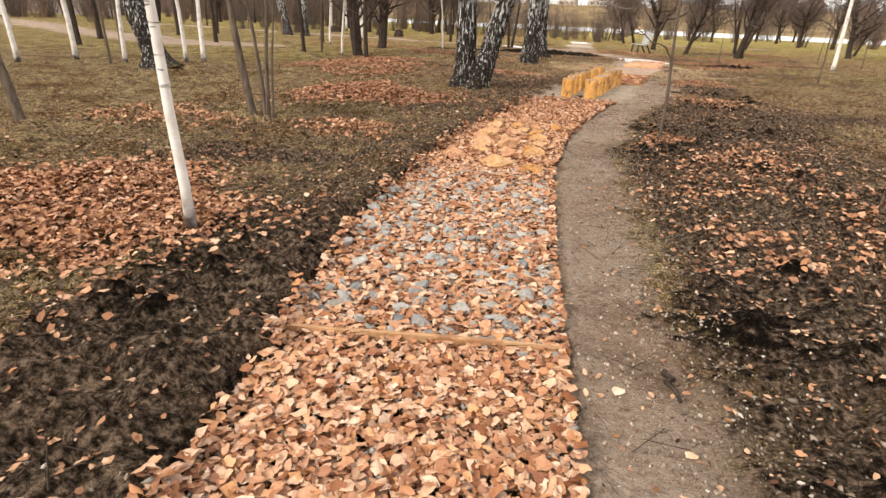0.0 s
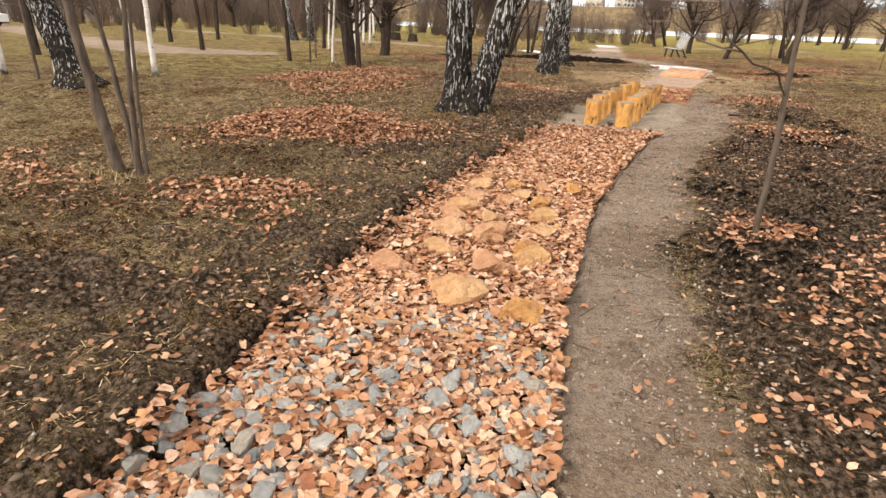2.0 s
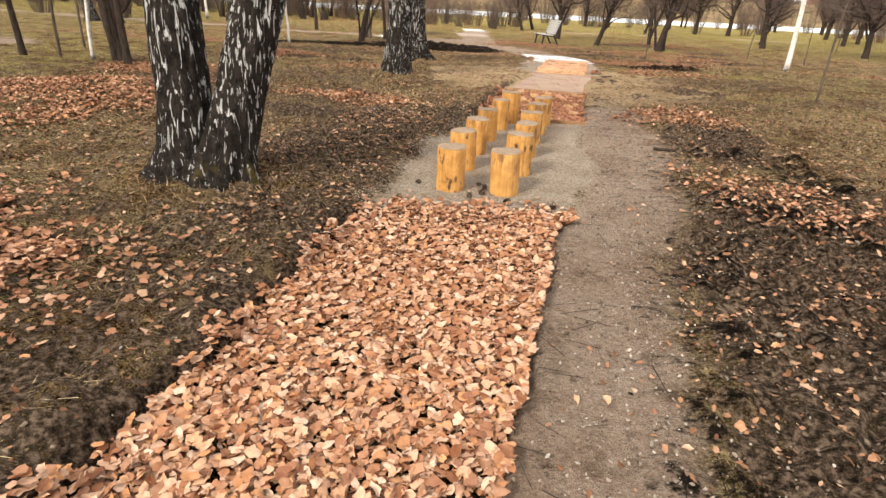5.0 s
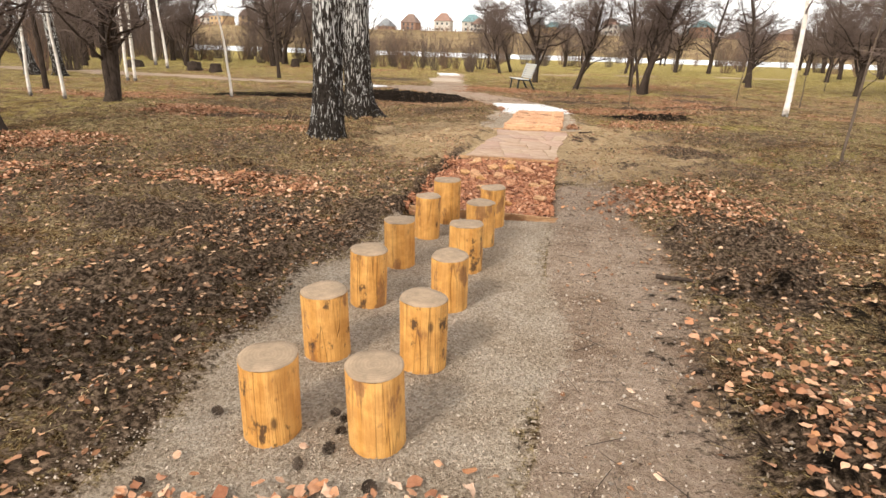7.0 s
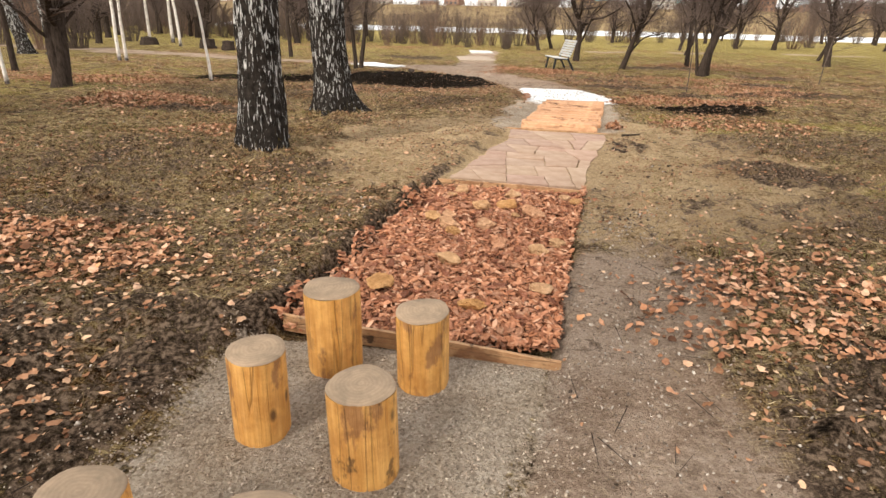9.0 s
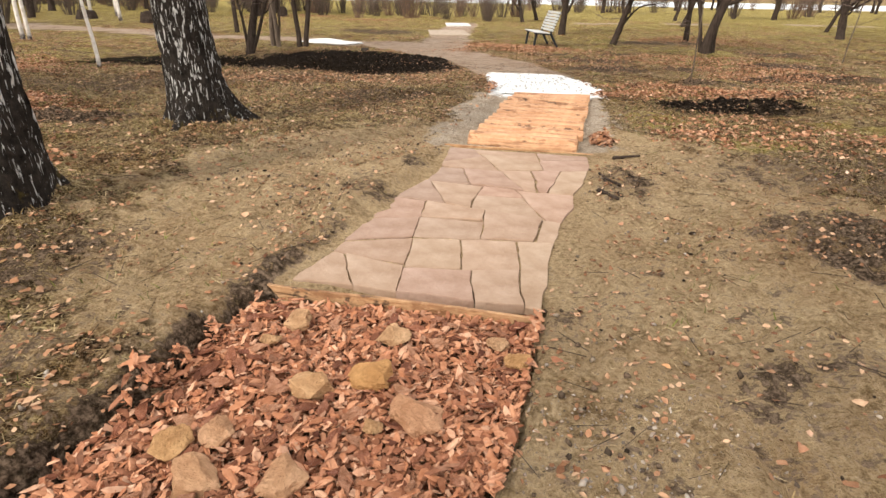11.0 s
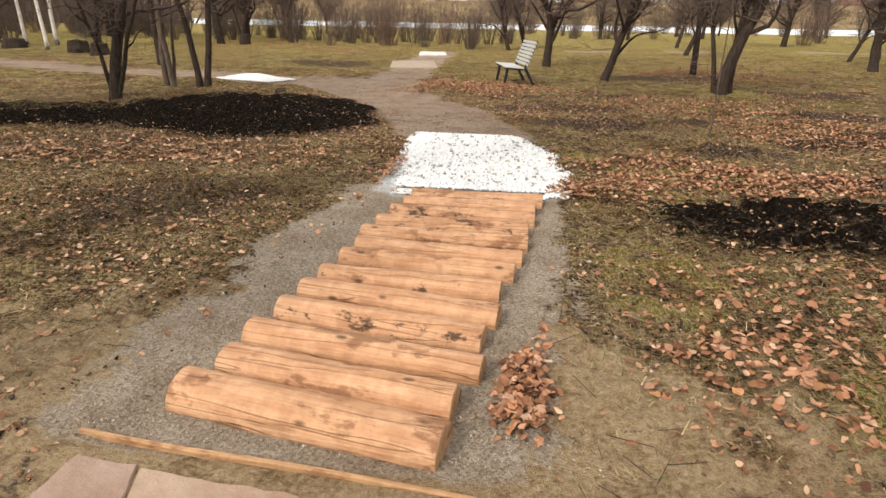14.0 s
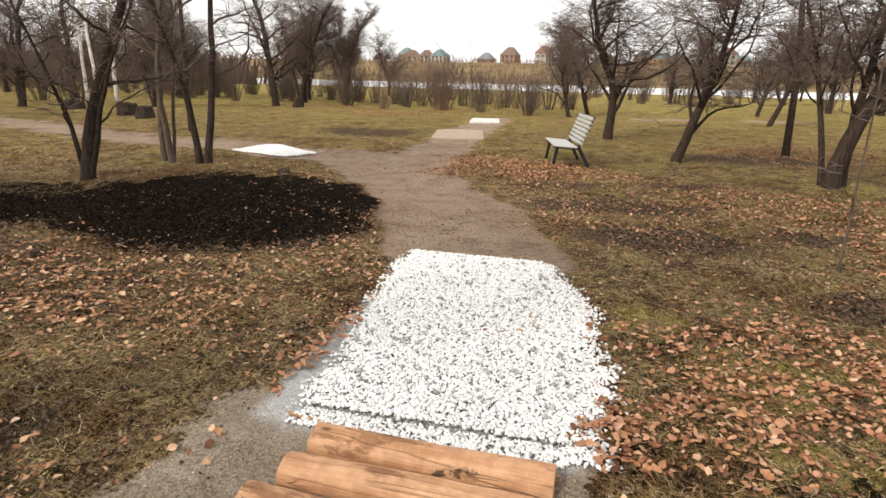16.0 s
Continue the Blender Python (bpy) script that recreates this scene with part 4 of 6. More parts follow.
# ---------- debarked logs laid side by side ----------
def log(x0, y0, x1, y1, r, seed):
    ln = math.hypot(x1 - x0, y1 - y0)
    ob = tagged(new("log"), "debarked orange pine log half sunk in fine gravel", "log", "row of logs across the path")
    rr = random.Random(seed)
    n, rings = 26, 16
    ph = [rr.uniform(0, 6.28) for _ in range(5)]
    verts, faces = [], []
    for k in range(rings + 1):
        x = -ln / 2 + ln * k / rings
        for i in range(n):
            a = 2 * math.pi * i / n
            q = r * (1 + 0.06 * noise.noise(Vector((x * 5 + seed, math.cos(a) * 1.5, math.sin(a) * 1.5))) + 0.03 * math.sin(2 * a + ph[0]) + 0.02 * math.sin(3 * a + x * 3 + ph[1]) + 0.025 * math.sin(x * 4 + ph[2]) + 0.04 * x * (1 if ph[3] > 3 else -1))
            verts.append((x, q * math.cos(a) + 0.008 * math.sin(x * 2.5 + ph[4]), q * math.sin(a) * 0.92))
    for k in range(rings):
        for i in range(n):
            j = (i + 1) % n
            faces.append((k * n + i, (k + 1) * n + i, (k + 1) * n + j, k * n + j))
    part("log_side", mesh_of("log_side", verts, faces, M_LOG), ob)
    for k, sgn in ((0, -1), (rings, 1)):
        ring = [verts[k * n + i] for i in range(n)]
        cen = [(v[0] + sgn * 0.004, v[1] * 0.93, v[2] * 0.93) for v in ring]
        vv = ring + cen
        ff = [(i, (i + 1) % n, n + (i + 1) % n, n + i) if sgn < 0 else (n + i, n + (i + 1) % n, (i + 1) % n, i) for i in range(n)]
        ff.append(tuple(range(2 * n - 1, n - 1, -1)) if sgn < 0 else tuple(range(n, 2 * n)))
        part("sawn_end", mesh_of("sawn_end", vv, ff, M_PLANK, False), ob, "pale sawn end")
    mx, my = (x0 + x1) / 2, (y0 + y1) / 2
    ob.matrix_basis = pose(mx, my, ground_z(mx, my) + 0.02, 0, 0, math.degrees(math.atan2(y1 - y0, x1 - x0)))


rl = random.Random(3)
for i in range(13):
    f = i / 12
    y = 13.72 + 3.10 * f
    skew = 0.20 * (1 - f) + 0.02
    log(1.80 + 0.44 * f + rl.uniform(-0.04, 0.04), y + skew * 0.5 + rl.uniform(-0.02, 0.02), 2.94 + 0.49 * f + rl.uniform(-0.03, 0.03), y - skew * 0.5 + rl.uniform(-0.02, 0.02), 0.118 if i == 0 else 0.100 if i == 1 else rl.uniform(0.078, 0.095), 40 + i)


# ---------- bark chips ----------
bx, by = in_strip(RNG, 24000, 7.15, 10.12, 0.0)
tagged(new("bark_mulch", scatter("bark_mulch", CHIP, np.stack([bx, by, height(bx, by) + 0.045 + RNG.uniform(0, 0.055, len(bx))], 1), RNG.uniform(0.018, 0.072, len(bx)), M_CHIP, 0.40, 0, RNG, 0.45, False)),
       "reddish pine bark mulch filling the path", "bark", kind="stuff")
for i, (x, y, w) in enumerate(((1.28, 8.18, 0.20), (1.19, 8.90, 0.18), (1.03, 9.03, 0.15), (1.17, 9.12, 0.13), (1.48, 8.95, 0.17), (1.24, 8.74, 0.14), (1.88, 9.30, 0.20), (1.43, 9.41, 0.19), (1.66, 9.52, 0.20), (2.28, 9.70, 0.13), (1.20, 9.90, 0.15),
                               (1.68, 9.82, 0.15), (2.18, 9.84, 0.10), (1.72, 9.22, 0.08), (1.12, 9.72, 0.09), (1.61, 8.52, 0.15), (1.89, 8.44, 0.16), (2.05, 8.60, 0.13), (0.9, 7.7, 0.16), (1.5, 7.5, 0.15), (1.9, 7.8, 0.14), (1.2, 7.35, 0.13))):
    ob = new("bark_bed_stone", BOULDER_MESHES[(i * 3 + 1) % 8])
    ob.matrix_basis = pose(x, y, ground_z(x, y) + 0.118, rs.uniform(-15, 15), rs.uniform(-15, 15), rs.uniform(0, 360)) @ Matrix.Diagonal((w * 1.2, w, w * 0.8, 1))
    tagged(ob, "pale pinkish stone lying among red bark chips", "stone", "stones in the bark bed")


# ---------- flagstones ----------
def clip_poly(poly, px, py, nx, ny):
    """Keep the side of the polygon where (p - point) . n <= 0."""
    out = []
    for i in range(len(poly)):
        a, b = poly[i], poly[(i + 1) % len(poly)]
        da, db = (a[0] - px) * nx + (a[1] - py) * ny, (b[0] - px) * nx + (b[1] - py) * ny
        if da <= 0:
            out.append(a)
        if da * db < 0:
            t = da / (da - db)
            out.append((a[0] + t * (b[0] - a[0]), a[1] + t * (b[1] - a[1])))
    return out


flag_path = tagged(new("flagstone_pavement"), "crazy paving of pinkish sandstone slabs bedded in sand", "pavement", kind="structure")
rf = random.Random(34)
steps = [10.28 + 0.31 * k for k in range(11)]
outline = [(edges(y)[1] - rf.uniform(0.0, 0.10), y - 0.12) for y in steps] + [(edges(y)[0] + rf.uniform(0.02, 0.12), y + 0.02) for y in reversed(steps)]
cells = [outline]


def area(p):
    return 0.5 * abs(sum(p[k][0] * p[(k + 1) % len(p)][1] - p[(k + 1) % len(p)][0] * p[k][1] for k in range(len(p))))


while len(cells) < 30:
    cells.sort(key=area)
    big = cells.pop()
    mx, my = sum(p[0] for p in big) / len(big), sum(p[1] for p in big) / len(big)
    wx, wy = max(p[0] for p in big) - min(p[0] for p in big), max(p[1] for p in big) - min(p[1] for p in big)
    ang = (math.pi / 2 if wy > wx * rf.uniform(0.9, 1.2) else 0.0) + rf.gauss(0, 0.24)
    ux, uy = math.cos(ang), math.sin(ang)
    mx, my = mx + rf.uniform(-0.15, 0.15) * wx, my + rf.uniform(-0.15, 0.15) * wy
    g = rf.choice((0.002, 0.003, 0.004, 0.009))
    cells += [clip_poly(big, mx - ux * g, my - uy * g, ux, uy), clip_poly(big, mx + ux * g, my + uy * g, -ux, -uy)]
for i, poly in enumerate(cells):
    cx, cy = sum(p[0] for p in poly) / len(poly), sum(p[1] for p in poly) / len(poly)
    if len(poly) < 3:
        continue
    ring = []
    for k in range(len(poly)):
        a, b = poly[k], poly[(k + 1) % len(poly)]
        m = max(2, int(math.hypot(b[0] - a[0], b[1] - a[1]) / 0.06))
        for q in range(m):
            t = q / m
            x, y = a[0] + t * (b[0] - a[0]), a[1] + t * (b[1] - a[1])
            w = 0.020 * nz(x, y, 4, 4.0) + 0.012 * nz(x, y, 14, 4.0 + i)
            ring.append((x + w, y + 0.020 * nz(x, y, 4, 9.0) + 0.012 * nz(x, y, 14, 9.0 + i), 0))
    bm = bmesh.new()
    top = [bm.verts.new((x - cx + (cx - x) * 0.018, y - cy + (cy - y) * 0.018, 0.0)) for x, y, _ in ring]
    low = [bm.verts.new((x - cx, y - cy, -0.007)) for x, y, _ in ring]
    bot = [bm.verts.new((x - cx, y - cy, -0.06)) for x, y, _ in ring]
    nn = len(ring)
    bm.faces.new(top)
    for k in range(nn):
        j = (k + 1) % nn
        bm.faces.new((low[k], low[j], top[j], top[k]))
        bm.faces.new((bot[k], bot[j], low[j], low[k]))
    ob = part("flagstone", bm_mesh("flagstone", bm, M_FLAG), flag_path)
    ob.matrix_basis = pose(cx, cy, 0.008 + rs.uniform(-0.005, 0.007), rs.uniform(-1.2, 1.2), rs.uniform(-1.2, 1.2), 0)


# ---------- white pebbles ----------
def pebble_field(name, label, pts_l, pts_r, count, size, seed):
    rng = np.random.default_rng(seed)
    y0, y1 = pts_l[0][1], pts_l[-1][1]
    y = rng.uniform(y0, y1, count)
    a = np.interp(y, [p[1] for p in pts_l], [p[0] for p in pts_l])
    b = np.interp(y, [p[1] for p in pts_r], [p[0] for p in pts_r])
    x = a + (b - a) * rng.uniform(0, 1, count) + rng.normal(0, 0.045, count) + 0.05 * np.sin(y * 9) * np.sin(y * 3.7)
    z = height(x, y) + 0.008 + rng.uniform(0, 0.012, count)
    return tagged(new(name, scatter(name, PEBBLE, np.stack([x, y, z], 1), rng.uniform(size * 0.7, size * 1.5, count), M_WHITE, 0.25, 0, rng, 0.3, True)), label, "pebbles", kind="stuff")


pebble_field("white_pebbles", "bed of bright white marble pebbles on the path", ((2.10, 16.94), (2.02, 17.8), (1.88, 18.6), (1.80, 19.4), (1.78, 20.25)), ((3.66, 16.94), (3.72, 18.0), (3.60, 19.3), (3.14, 20.25)), 27000, 0.027, 2)
pebble_field("far_white_pebbles", "second patch of white pebbles farther along the trail", ((-3.5, 26.7), (-4.9, 27.1), (-4.7, 28.4)), ((-3.2, 26.7), (-2.9, 27.6), (-4.4, 28.4)), 5000, 0.05, 3)
# a few dark pebbles among the white ones
px, py = RNG.uniform(2.0, 3.5, 220), RNG.uniform(17.2, 20.2, 220)
tagged(new("dark_crumbs", scatter("dark_crumbs", PEBBLE, np.stack([px, py, height(px, py) + 0.03], 1), RNG.uniform(0.018, 0.05, 220), M_COBBLE, 0.5, 0, RNG)), "dark stone crumbs lying on white pebbles", "pebbles", kind="stuff")


# ---------- trees ----------
def tube(V, F, H, pts, rads, sides, h0=0.0, h1=None):
    """Adds a tapered tube along pts to the lists V and F, with heights in H."""
    base = len(V)
    up = Vector((0.31, 0.17, 0.93))
    for k, (p, r) in enumerate(zip(pts, rads)):
        d = (pts[min(k + 1, len(pts) - 1)] - pts[max(k - 1, 0)]).normalized()
        s = d.cross(up)
        s = s.normalized() if s.length > 1e-4 else Vector((1, 0, 0))
        t = d.cross(s)
        for i in range(sides):
            a = 2 * math.pi * i / sides
            V.append(p + s * (r * math.cos(a)) + t * (r * math.sin(a)))
            H.append(p.z)
    for k in range(len(pts) - 1):
        for i in range(sides):
            j = (i + 1) % sides
            F.append((base + k * sides + i, base + k * sides + j, base + (k + 1) * sides + j, base + (k + 1) * sides + i))


def grow(rr, start, way, length, r0, r1, segs, wander, rise):
    pts, p, d = [start.copy()], start.copy(), way.normalized()
    for k in range(segs):
        d = (d + Vector((rr.gauss(0, wander), rr.gauss(0, wander), rr.gauss(0, wander) + rise))).normalized()
        p = p + d * (length / segs)
        pts.append(p.copy())
    return pts, [r0 + (r1 - r0) * (k / segs) for k in range(segs + 1)]


def with_height(me, H, top):
    a = me.attributes.new("height01", 'FLOAT', 'POINT')
    a.data.foreach_set("value", np.clip(np.array(H) / top, 0, 1).astype(np.float32))
    return me


def tree_model(name, label, seed, stems, height_m, bark, limb_mat, twig_mat, first=0.35, limbs=9, twigs=10, spread=0.8, group="", flare=1.5, sides=14, shoots=5, category="tree", rise=0.05, wander=0.03):
    """stems: (dx, dy, radius, lean x, lean y, height share). Builds a thing with trunk(s), limbs and twigs."""
    rr = random.Random(seed)
    ob = tagged(new(name), label, category, group)
    LV, LF, LH, TV, TF, TH = [], [], [], [], [], []
    for dx, dy, r, ax, ay, hs in stems:
        V, F, H = [], [], []
        ln = height_m * hs
        segs = 14
        pts, rads = grow(rr, Vector((dx, dy, -0.12)), Vector((ax, ay, 1)), ln, r, r * (0.3 if r > 0.18 else 0.15), segs, wander, 0.02)
        # root flare: extra points near the base
        p0, p1 = pts[0], pts[1]
        pts = [p0, p0.lerp(p1, min(0.14 / max(ln / segs, 0.2), 0.3)), p0.lerp(p1, 0.45)] + pts[1:]
        rads = [r * flare, r * (1 + (flare - 1) * 0.45), r * 1.06] + rads[1:]
        tube(V, F, H, pts, rads, sides)
        if bark is M_OLD:
            # close rings over the lower trunk, so that furrows and roots can be shaped
            V, F, H, fine_p, fine_r = [], [], [], [], []
            for k in range(len(pts) - 1):
                cuts = max(1, int((pts[k + 1] - pts[k]).length / 0.05)) if pts[k].z < 5 else 1
                for q in range(cuts):
                    fine_p.append(pts[k].lerp(pts[k + 1], q / cuts))
                    fine_r.append(rads[k] + (rads[k + 1] - rads[k]) * q / cuts)
            tube(V, F, H, fine_p + [pts[-1]], fine_r + [rads[-1]], 60)
            for i, v in enumerate(V):
                c = (fine_p + [pts[-1]])[i // 60]
                a = math.atan2(v.y - c.y, v.x - c.x)
                fl = max(0.0, 1 - max(v.z, 0) / 0.55)
                root = max(0.0, math.sin(3 * a + seed * 1.9 + 0.6)) ** 2 + 0.5 * max(0.0, math.sin(5 * a + seed)) ** 2
                furrow = abs(noise.noise(Vector((math.cos(a) * 4.2, math.sin(a) * 4.2, v.z * 1.5 + seed * 9)))) - 0.2
                crack = abs(noise.noise(Vector((math.cos(a) * 9, math.sin(a) * 9, v.z * 4.0 + seed * 5)))) - 0.2
                k = 1 + fl ** 3 * (0.02 + (0.75 if seed == 3 else 0.40) * root) + 0.16 * furrow + 0.10 * crack
                V[i] = Vector((c.x + (v.x - c.x) * k, c.y + (v.y - c.y) * k, v.z))
        part("trunk", with_height(mesh_of("trunk", V, F, bark), H, 4.0), ob)
        for b in range(limbs):
            f = first + (1 - first) * (b + rr.random()) / limbs
            k = min(int(f * segs) + 2, len(pts) - 2)
            a = rr.uniform(0, 6.283)
            out = Vector((math.cos(a), math.sin(a), rr.uniform(0.5, 1.1)))
            bl = ln * (1 - f * 0.65) * 0.42 * rr.uniform(0.7, 1.2) * spread
            lp, lr = grow(rr, pts[k], out, bl, max(min(rads[k] * 0.48, 0.07), 0.008), 0.004, 9, 0.20, rise)
            tube(LV, LF, LH, lp, lr, 6 if lr[0] > 0.02 else 4)
            for q in range(twigs):
                m = rr.randrange(2, 10)
                m = min(m, len(lp) - 1)
                o2 = Vector((rr.gauss(0, 1), rr.gauss(0, 1), rr.uniform(-0.2, 0.9)))
                tl = bl * rr.uniform(0.22, 0.5)
                tp, tr = grow(rr, lp[m], o2, tl, max(lr[m] * 0.55, 0.007), 0.004, 4, 0.18, 0.04)
                tube(TV, TF, TH, tp, tr, 3)
                for w in range(shoots):
                    m2 = rr.randrange(1, 5)
                    o3 = Vector((rr.gauss(0, 1), rr.gauss(0, 1), rr.uniform(-0.4, 0.9)))
                    sp, sr = grow(rr, tp[m2], o3, tl * rr.uniform(0.35, 0.8), 0.005, 0.003, 1, 0.15, 0.0)
                    tube(TV, TF, TH, sp, sr, 3)
    if LV:
        part("crown", with_height(mesh_of("crown", LV, LF, limb_mat), LH, 4.0), ob)
    if TV:
        tagged(part("twig_spray", with_height(mesh_of("twig_spray", TV, TF, twig_mat), TH, 4.0), ob), kind="stuff")
    return ob


def stand(ob, x, y, turn=0, k=1.0):
    ob.matrix_basis = pose(x, y, ground_z(x, y), 0, 0, turn) @ Matrix.Scale(k, 4)
    return ob


def copies(ob, spots):
    for x, y, turn, k in spots:
        c = copy_thing(ob, pose(x, y, ground_z(x, y), 0, 0, turn) @ Matrix.Scale(k, 4))


# old birches beside the path
OLD = "old birch with dark furrowed bark and white patches"
stand(tree_model("birch_tree", "old birch with twin trunks, dark bark and white patches", 1, ((-0.14, 0.0, 0.200, -0.04, 0.03, 1.0), (0.10, -0.05, 0.190, 0.27, 0.05, 0.95)), 11, M_OLD, M_DARK, M_TWIG, 0.35, 9, 6, group="old birches", flare=1.4, sides=20), -1.56, 3.2)
stand(tree_model("birch_tree", OLD, 2, ((0, 0, 0.255, -0.03, 0.0, 1.0),), 12, M_OLD, M_DARK, M_TWIG, 0.35, 9, 6, group="old birches", flare=1.12, sides=20), -1.31, 11.0)
stand(tree_model("birch_tree", OLD, 3, ((0, 0, 0.29, -0.06, -0.08, 1.0),), 12, M_OLD, M_DARK, M_TWIG, 0.35, 9, 6, group="old birches", flare=1.25, sides=20), -1.28, 13.75)
stand(tree_model("birch_tree", "strongly leaning old birch with dark furrowed bark", 4, ((0, 0, 0.22, -0.38, -0.05, 1.0),), 10, M_OLD, M_DARK, M_TWIG, 0.35, 8, 6, group="old birches", flare=1.7, sides=18), -8.1, 2.4)
stand(tree_model("birch_tree", "old birch with twin trunks, dark bark and white patches", 5, ((-0.5, 0, 0.25, -0.12, 0.0, 1.0), (0.6, 0.2, 0.22, 0.05, 0.0, 0.9)), 12, M_OLD, M_DARK, M_TWIG, 0.4, 8, 6, group="old birches", flare=1.5), -18.2, 26.8)

# young white birches
YB = "slender young birch with white bark, bare"
yb = stand(tree_model("young_birch", YB, 11, ((0, 0, 0.033, 0.02, -0.03, 1.0),), 6, M_YOUNG, M_TWIG, M_TWIG, 0.45, 10, 5, 0.6, "young birches", 1.15, 10), -1.47, -5.38)
yb2 = stand(tree_model("young_birch", YB, 12, ((0, 0, 0.06, 0.03, 0.0, 1.0),), 7, M_YOUNG, M_TWIG, M_TWIG, 0.4, 10, 6, 0.6, "young birches", 1.2, 10), -9.07, 5.1)
stand(tree_model("young_birch", YB, 13, ((0, 0, 0.082, 0.06, 0.0, 1.0),), 8, M_YOUNG, M_TWIG, M_TWIG, 0.35, 12, 6, 0.7, "young birches", 1.25, 12), 10.0, 18.6)
copies(yb2, ((-9.6, 5.1, 40, 0.9), (-12.1, 2.5, 80, 1.0), (-11.9, 3.9, 160, 1.1), (-10.37, 3.85, 220, 0.9), (-7.8, 10.9, 260, 0.7), (-11.1, 16.9, 300, 0.8), (-9.5, 16.05, 20, 0.75), (-6.3, 18.9, 120, 0.7),
             (-13.2, 24.9, 330, 1.1), (-12.7, 24.6, 200, 1.0), (-17.6, 36.3, 30, 1.4), (-21.9, 40.0, 200, 1.6), (-20.9, 40.9, 340, 1.8), (-4.7, -4.4, 10, 1.1)))

# dark fruit trees
FT = "bare park tree with dark bark and crooked limbs"
ft1 = stand(tree_model("park_tree", FT, 21, ((0, 0, 0.19, 0.02, 0.0, 1.0), (0.05, 0.0, 0.12, -0.4, 0.1, 0.8)), 6.5, M_DARK, M_DARK, M_TWIG, 0.2, 15, 12, 1.3, "bare park trees", 1.3, 12, 6, wander=0.11), -8.35, 16.2)
ft2 = stand(tree_model("park_tree", FT, 22, ((0, 0, 0.16, -0.04, 0.0, 1.0),), 6.0, M_DARK, M_DARK, M_TWIG, 0.2, 28, 19, 1.6, "bare park trees", 1.3, 12, 9, wander=0.12), 4.4, 34.5)
ft3 = stand(tree_model("park_tree", FT, 23, ((0, 0, 0.12, 0.04, 0.0, 1.0),), 5.2, M_DARK, M_DARK, M_TWIG, 0.2, 20, 17, 1.4, "bare park trees", 1.25, 10, 9, wander=0.12, rise=0.08), 5.75, 29.3)
ft4 = stand(tree_model("park_tree", "bare park tree growing in several brown stems", 24, ((0, 0, 0.15, 0.03, 0.0, 1.0), (0.22, 0.1, 0.09, 0.03, 0.0, 0.95), (-0.1, 0.1, 0.06, -0.10, 0.1, 0.8)), 7.0, M_DARK, M_DARK, M_TWIG, 0.25, 16, 18, 0.95, "bare park trees", 1.3, 12, 9, wander=0.07, rise=0.12), 8.05, 26.3)
copies(ft1, ((-14.6, 46.5, 100, 1.2), (24.0, 61.0, 200, 1.15), (16.5, 35.5, 40, 0.9), (-7.3, 11.2, 140, 0.9), (36, 66, 310, 1.2), (-24, 38, 10, 1.0), (-30, 47, 50, 1.2), (11.5, 72, 0, 1.0)))
copies(ft2, ((21.3, 62.6, 60, 1.25), (20.0, 31.5, 150, 1.0), (34.2, 57.0, 220, 1.2), (28.5, 49.0, 20, 1.1), (44, 62, 90, 1.2), (-25.5, 52, 0, 1.3), (2.2, 60, 30, 1.0)))
copies(ft3, ((12.3, 45.0, 30, 1.1), (2.9, 46, 180, 1.0), (3.9, 49.5, 240, 1.1), (14.1, 53.7, 80, 1.1), (19.5, 43.0, 0, 0.9), (27, 38, 120, 1.1), (24.5, 33.0, 200, 1.1)))
copies(ft4, ((-12.9, 53.5, 100, 1.0), (31, 44, 200, 1.0), (39, 52, 280, 1.1), (-19.0, 41.4, 20, 0.9), (-16, 60, 70, 1.2), (-34, 60, 150, 1.2)))

# trees on the left of the side trail
stand(tree_model("park_tree", "dark trunk forking low, beside the mulched bed", 31, ((0, 0, 0.115, 0.10, 0.0, 1.0), (0.02, 0, 0.05, 0.45, 0.05, 0.7), (0, 0, 0.045, -0.15, 0.05, 0.6)), 6.0, M_DARK, M_DARK, M_TWIG, 0.3, 9, 8, 1.0, "bare park trees", 1.25, 12, wander=0.08), -4.6, 22.4)
stand(tree_model("park_tree", "slim brown trunks leaning apart from one root", 32, ((-0.1, 0, 0.075, -0.10, 0.0, 1.0), (0.06, 0, 0.07, -0.02, 0.05, 1.0), (0.0, 0.1, 0.04, 0.08, 0.05, 0.8)), 6.0, M_BROWN, M_BROWN, M_TWIG, 0.3, 8, 6, 0.8, "bare park trees", 1.3, 10, wander=0.06), -4.72, 24.6)
stand(tree_model("park_tree", "pair of straight dark trunks beside the trail", 33, ((-0.07, 0, 0.075, 0.04, 0.0, 1.0), (0.09, 0, 0.08, 0.10, 0.05, 1.0)), 6.5, M_DARK, M_BROWN, M_TWIG, 0.3, 8, 6, 0.9, "bare park trees", 1.3, 10, wander=0.05), -3.95, 24.6)

